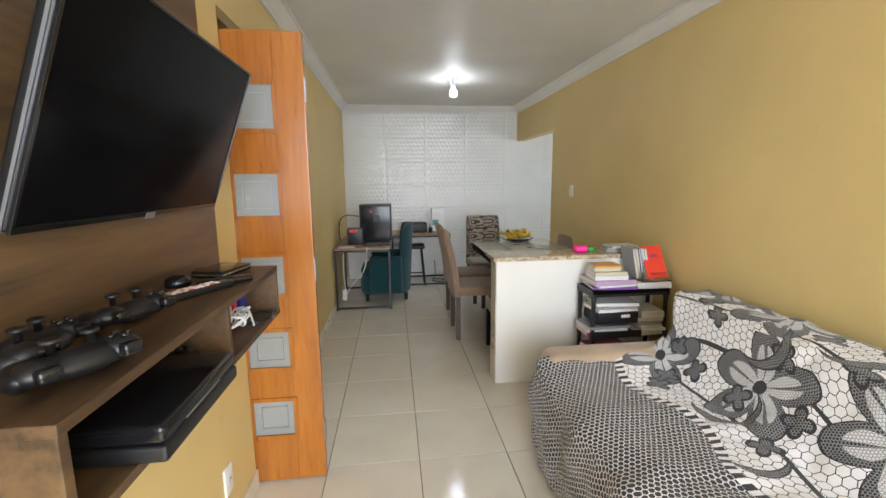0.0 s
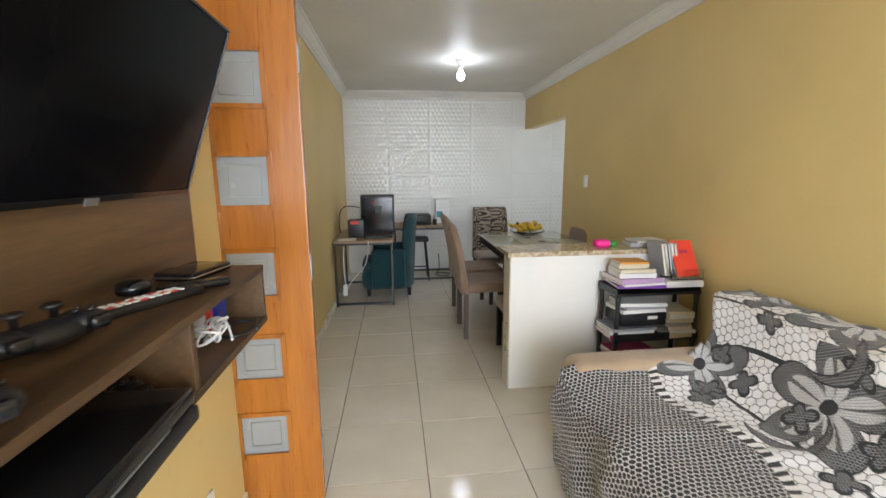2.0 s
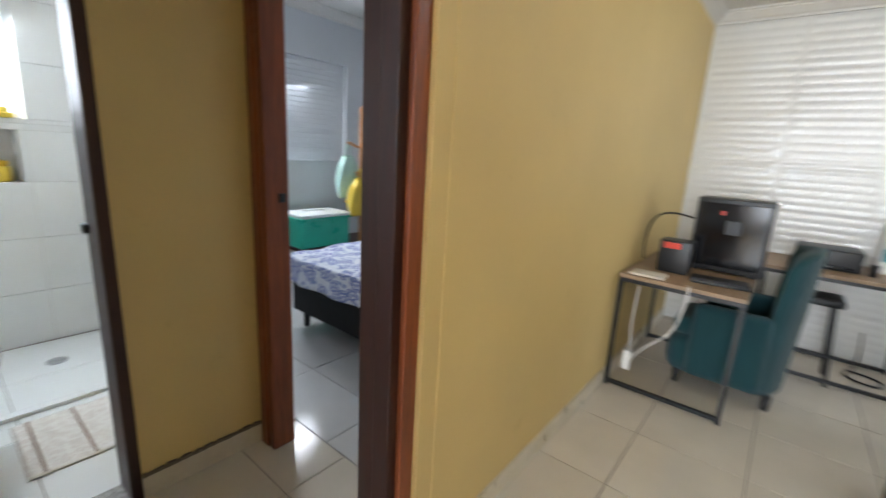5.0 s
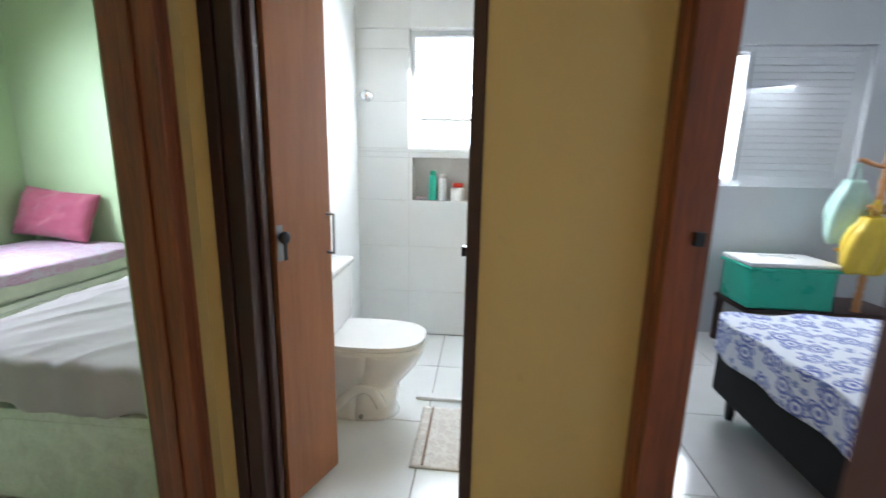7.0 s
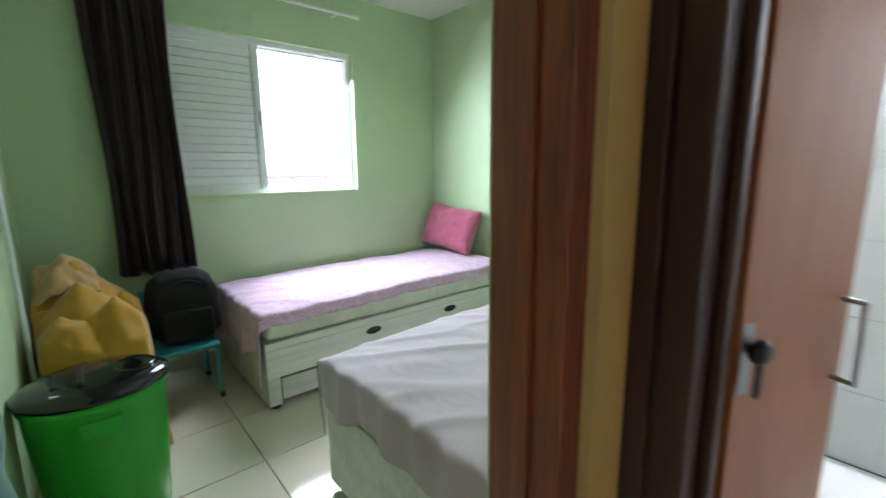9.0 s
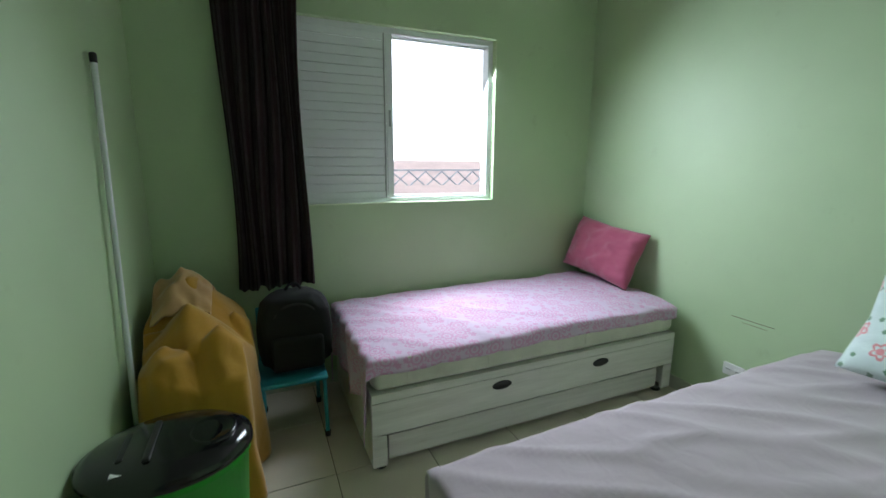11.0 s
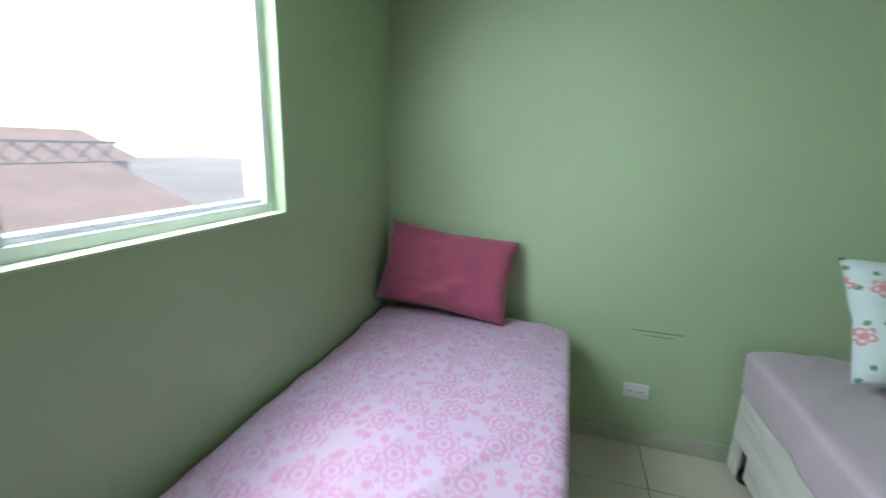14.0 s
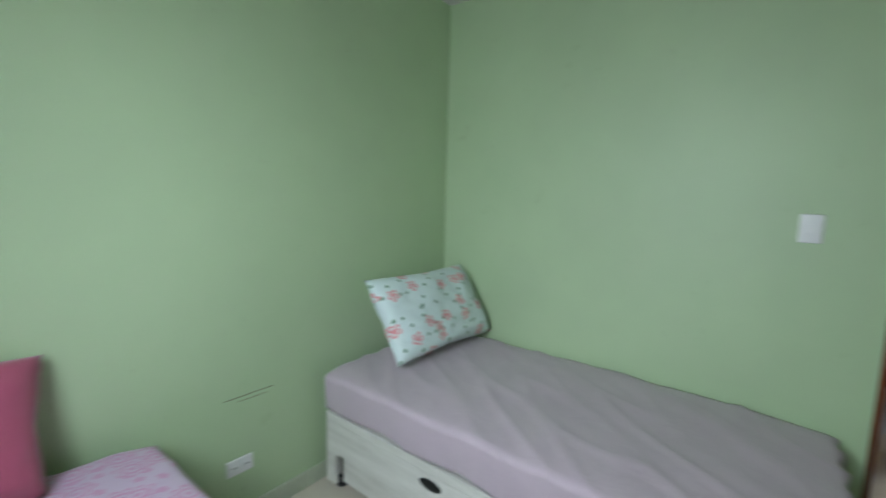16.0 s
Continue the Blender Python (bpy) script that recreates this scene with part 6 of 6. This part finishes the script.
def armchair():
    rt = root("armchair", "teal velvet armchair tucked beside the desk", "armchair", (-0.46, 5.60, 0))
    rounded("seat_base", (-0.34, -0.26, 0.07), (0.22, 0.26, 0.32), TEAL_VELVET, rt, 0.09)
    rounded("seat_cushion", (-0.33, -0.21, 0.30), (0.16, 0.21, 0.42), TEAL_VELVET, rt, 0.05)

    def fn(u, v):
        a = (u - 0.5) * math.pi * 0.95
        z = 0.10 + v * 0.82
        return (0.10 + 0.16 * math.cos(a) + 0.05 * v, 0.28 * math.sin(a) * (1 - 0.1 * v ** 3), z - 0.10 * (abs(u - 0.5) * 2) ** 3 * v)

    sheet("backrest", fn, 40, 24, TEAL_VELVET, rt, 0.075)
    for s in (-1, 1):
        rounded("armrest", (-0.22, s * 0.26 - 0.045, 0.10), (0.16, s * 0.26 + 0.045, 0.55), TEAL_VELVET, rt, 0.04)
    for x in (-0.26, 0.2):
        for y in (-0.2, 0.2):
            turned("leg", [(0.018, 0), (0.025, 0.09)], BLACK, rt, 12, at=(x, y, 0))
    return rt


armchair()
pr = root("printer", "black printer on the far desk", "printer", (-0.10, 6.35, 0.715))
rounded("case", (-0.17, -0.14, 0), (0.17, 0.14, 0.13), BLACK, pr, 0.012)
block("tray", (-0.12, -0.17, 0.02), (0.12, -0.14, 0.035), BLACK_GLOSS, pr, 0.003)
pb = root("paper_box", "white carton with a blue print on the desk", "carton", (0.24, 6.42, 0.715))
block("carton", (-0.09, -0.06, 0), (0.09, 0.06, 0.32), WHITE, pb, 0.003)
block("blue_print", (-0.08, -0.063, 0.08), (0.0, -0.0605, 0.16), TEAL_PLASTIC, pb, 0.0)
pc2 = root("pen_cup", "dark pen cup on the far desk", "pen cup", (0.12, 6.22, 0.715))
turned("cup", [(0.025, 0), (0.028, 0.07), (0.024, 0.07), (0.022, 0.01)], BLACK, pc2, 16)
for k in range(4):
    tube("pen", [(0.008 * math.cos(k * 2), 0.008 * math.sin(k * 2), 0.012), (0.02 * math.cos(k * 2), 0.02 * math.sin(k * 2), 0.12)], 0.004, (RED, BLUE, BLACK, WHITE)[k], pc2)
sk = root("office_stool", "black frame stool with a strapped seat under the desk", "stool", (-0.12, 6.1, 0))
rounded("seat", (-0.14, -0.12, 0.52), (0.14, 0.12, 0.57), BLACK, sk, 0.02)
for x, y in ((-0.12, -0.1), (0.12, -0.1), (-0.12, 0.1), (0.12, 0.1)):
    tube("leg", [(x * 0.8, y * 0.8, 0.53), (x * 1.15, y * 1.15, 0.012)], 0.013, BLACK, sk)
tube("foot_ring", [(-0.125, -0.105, 0.2), (0.125, -0.105, 0.2)], 0.009, BLACK, sk)
fc = tagged(tube("floor_cable", [(0.2, 6.58, 0.25), (0.22, 6.5, 0.02), (0.1, 6.3, 0.009), (0.3, 6.2, 0.009), (0.34, 6.4, 0.009), (0.15, 6.42, 0.009)], 0.007, BLACK), "black cable coiled on the floor by the tiled wall", "cable")


def ceiling_lamp():
    rt = root("ceiling_lamp", "lit bare bulb in a white ceiling holder", "lamp", (0.265, 4.92, LH))
    turned("rose", [(0.055, 0), (0.055, -0.012), (0.045, -0.022), (0.028, -0.03), (0.026, -0.075), (0.02, -0.08)], WHITE, rt, 28)
    turned("bulb", [(0.014, -0.081), (0.018, -0.10), (0.034, -0.125), (0.040, -0.15), (0.034, -0.175), (0.018, -0.187), (0.0005, -0.19)], BULB, rt, 24).visible_shadow = False
    return rt


ceiling_lamp()


# ---- outside ----
GZ = -3.0
setting(block("ground", (-400, -400, GZ - 0.2), (400, 400, GZ), EARTH, bevel=0), "pale grey ground between the houses", "ground")
# emissive sheets added so the view through the windows burns out to white
BACKDROP_GLOW = glow_mat("glowing_white_backdrop", (0.93, 0.96, 1.0), 2.2)
setting(boxes("backdrop", [((-120, -90, GZ), (120, -89.8, 60)), ((-90.2, -90, GZ), (-90, 120, 60))], BACKDROP_GLOW), "glowing white sheets added as a blown-out sky backdrop", "backdrop")


def house(x, y, w, d, h, label):
    rt = root("house", label, "house", (x, y, GZ), 0, "houses outside the window")
    block("wall", (0, 0, 0), (w, d, h), RENDERED, rt, 0.0)
    bm = bmesh.new()
    v = [bm.verts.new(p) for p in ((-0.4, -0.4, h), (w + 0.4, -0.4, h), (w + 0.4, d + 0.4, h), (-0.4, d + 0.4, h), (-0.4, d / 2, h + d * 0.2), (w + 0.4, d / 2, h + d * 0.2))]
    for f in ((0, 1, 5, 4), (2, 3, 4, 5), (0, 4, 3), (1, 2, 5), (0, 3, 2, 1)):
        bm.faces.new([v[i] for i in f])
    finish("roof", bm, ROOF, rt)
    for k in range(int(w // 2.2)):
        block("window", (0.8 + k * 2.2, d, h - 1.6), (1.7 + k * 2.2, d + 0.05, h - 0.6), BLACK_GLOSS, rt, 0.0)
    return rt


house(-9.0, -13.0, 6, 6, 2.6, "neighbouring house with an orange tiled roof")
house(-16.0, -24.0, 8, 6, 3.4, "pale rendered house with a tiled roof")
house(-7.0, -26.0, 7, 6, 3.5, "pale rendered house with windows")
house(-1.0, -20.0, 6, 6, 3.0, "low house with an orange tiled roof")
rail = root("roof_railing", "pale lattice railing across the roofs", "railing", (-14, -16.5, GZ))
bm = bmesh.new()
for k in range(18):
    for s in (1, -1):
        add_box(bm, (-0.55, -0.03, -0.03), (0.55, 0.03, 0.03), pose(k * 0.8, 0, 3.75, 0, s * 40, 0))
add_box(bm, (-0.5, -0.05, 4.1), (14.2, 0.05, 4.18))
add_box(bm, (-0.5, -0.05, 3.34), (14.2, 0.05, 3.42))
for k in range(8):
    add_box(bm, (k * 2 - 0.05, -0.05, 0), (k * 2 + 0.05, 0.05, 3.34))
finish("lattice", bm, RENDERED, rail)


# ---- tiles ----
def slab_mesh(name, w, d, h, mat, bev=0.0015):
    me = bpy.data.meshes.new(name)
    b = bev
    v = [(-w / 2, -d / 2, -h), (w / 2, -d / 2, -h), (w / 2, d / 2, -h), (-w / 2, d / 2, -h), (-w / 2, -d / 2, -b), (w / 2, -d / 2, -b), (w / 2, d / 2, -b), (-w / 2, d / 2, -b), (-w / 2 + b, -d / 2 + b, 0), (w / 2 - b, -d / 2 + b, 0), (w / 2 - b, d / 2 - b, 0), (-w / 2 + b, d / 2 - b, 0)]
    f = [(8, 9, 10, 11)] + [(i, (i + 1) % 4, 4 + (i + 1) % 4, 4 + i) for i in range(4)] + [(4 + i, 4 + (i + 1) % 4, 8 + (i + 1) % 4, 8 + i) for i in range(4)]
    me.from_pydata(v, [], f)
    me.materials.append(mat)
    return me


def tile_field(parent, u0, u1, v0, v1, su, sv, ou, ov, place, mat, gap=0.004, h=0.0055, skip=None):
    """Whole and cut tiles over a rectangle; place(u, v) gives a tile's pose."""
    known = {}
    i0, j0 = math.floor((u0 - ou) / su), math.floor((v0 - ov) / sv)
    i = i0
    while ou + i * su < u1 - 1e-6:
        j = j0
        while ov + j * sv < v1 - 1e-6:
            a, b = max(u0, ou + i * su), min(u1, ou + (i + 1) * su)
            c, d = max(v0, ov + j * sv), min(v1, ov + (j + 1) * sv)
            j += 1
            if b - a < 0.02 or d - c < 0.02 or (skip and skip((a + b) / 2, (c + d) / 2)):
                continue
            key = (round(b - a, 3), round(d - c, 3))
            if key not in known:
                known[key] = slab_mesh("tile", b - a - gap, d - c - gap, h, mat)
            t = new("tile", known[key])
            t.parent = parent
            t.matrix_basis = place((a + b) / 2, (c + d) / 2) @ pose(0, 0, random.uniform(-0.0004, 0.0002))
        i += 1


flat = lambda u, v: pose(u, v, 0)
T = 0.46
tile_field(floor, LX0, LX1, LY0, LY1, T, T, -0.284, 2.819, flat, FLOOR_TILE)
tile_field(floor, LX1, 3.4, 4.72, LY1, T, T, -0.284, 2.819, flat, FLOOR_TILE)
tile_field(floor, FX, LX0, 1.97, 3.56, T, T, -0.284, 2.819, flat, FLOOR_TILE)
tile_field(floor, GX0, GX1, GY0, 1.97, T, T, -1.905, 0.083, flat, FLOOR_TILE)
tile_field(floor, BX0, FX - WT, BY0, BY1, 0.6, 0.6, -2.155, 2.68, flat, BATH_TILE)
GREY_TILE = tile_mat("pale_glossy_floor_tile", (0.6, 0.59, 0.57), 0.06)
tile_field(floor, UX0, -1.16, 3.56, UY1, 0.6, 0.6, -2.4, 3.9, flat, GREY_TILE)

# bathroom wall tiles
bw = bpy.data.objects["wall_bath_west"]
hole = lambda u, v: (BWY0 < u < BWY1 and BWZ0 < v < BWZ1) or (NY0 < u < NY1 and NZ0 < v < NZ1)
west = lambda u, v: Matrix.Translation((BX0, u, v)) @ Matrix(((0, 0, 1, 0), (1, 0, 0, 0), (0, 1, 0, 0), (0, 0, 0, 1)))
for (a, b, c, d) in ((BY0, BY1, 0, NZ0), (BY0, NY0, NZ0, NZ1), (NY1, BY1, NZ0, NZ1), (BY0, BY1, NZ1, BWZ0), (BY0, BWY0, BWZ0, BWZ1), (BWY1, BY1, BWZ0, BWZ1), (BY0, BY1, BWZ1, 2.55)):
    tile_field(bw, a, b, c, d, 0.58, 0.335, 2.40, 0.003, west, BATH_TILE, h=0.007, gap=0.002)

# relief tiles on the living room's end wall
nw = bpy.data.objects["wall_living_north"]
north = lambda u, v: Matrix.Translation((u, LY1, v)) @ Matrix(((1, 0, 0, 0), (0, 0, -1, 0), (0, 1, 0, 0), (0, 0, 0, 1)))


def relief_mesh(w, d, seed):
    nx, ny, cols, lines = 60, 36, 10, 6
    bm = bmesh.new()

    def height(u, v):
        if min(u, 1 - u) < 0.02 or min(v, 1 - v) < 0.03:
            return 0.001
        j = min(lines - 1, int(v * lines))
        q = u * cols + 0.5 * (j % 2)
        du, dv = q - math.floor(q) - 0.5, v * lines - j - 0.5
        lean = 0.35 * math.sin(math.floor(q) * 2.3 + j * 1.7 + seed)
        return 0.002 + 0.0034 * max(0.0, 1 - 3.2 * (du * du + dv * dv)) * (1 + lean * du * 2)

    g = [[bm.verts.new((-w / 2 + w * i / nx, -d / 2 + d * j / ny, height(i / nx, j / ny))) for j in range(ny + 1)] for i in range(nx + 1)]
    for i in range(nx):
        for j in range(ny):
            bm.faces.new((g[i][j], g[i + 1][j], g[i + 1][j + 1], g[i][j + 1])).smooth = True
    me = bpy.data.meshes.new("tile")
    bm.to_mesh(me)
    bm.free()
    me.materials.append(WALL_TILE)
    return me


reliefs = [relief_mesh(0.578, 0.338, s) for s in range(3)]
for i in range(8):
    for j in range(8):
        u, v = -0.77 + i * 0.58, 0.17 + j * 0.34
        if u - 0.29 > 3.3 or v > 2.6:
            continue
        t = new("tile", reliefs[(i + j) % 3])
        t.parent = nw
        t.matrix_basis = north(u, v)
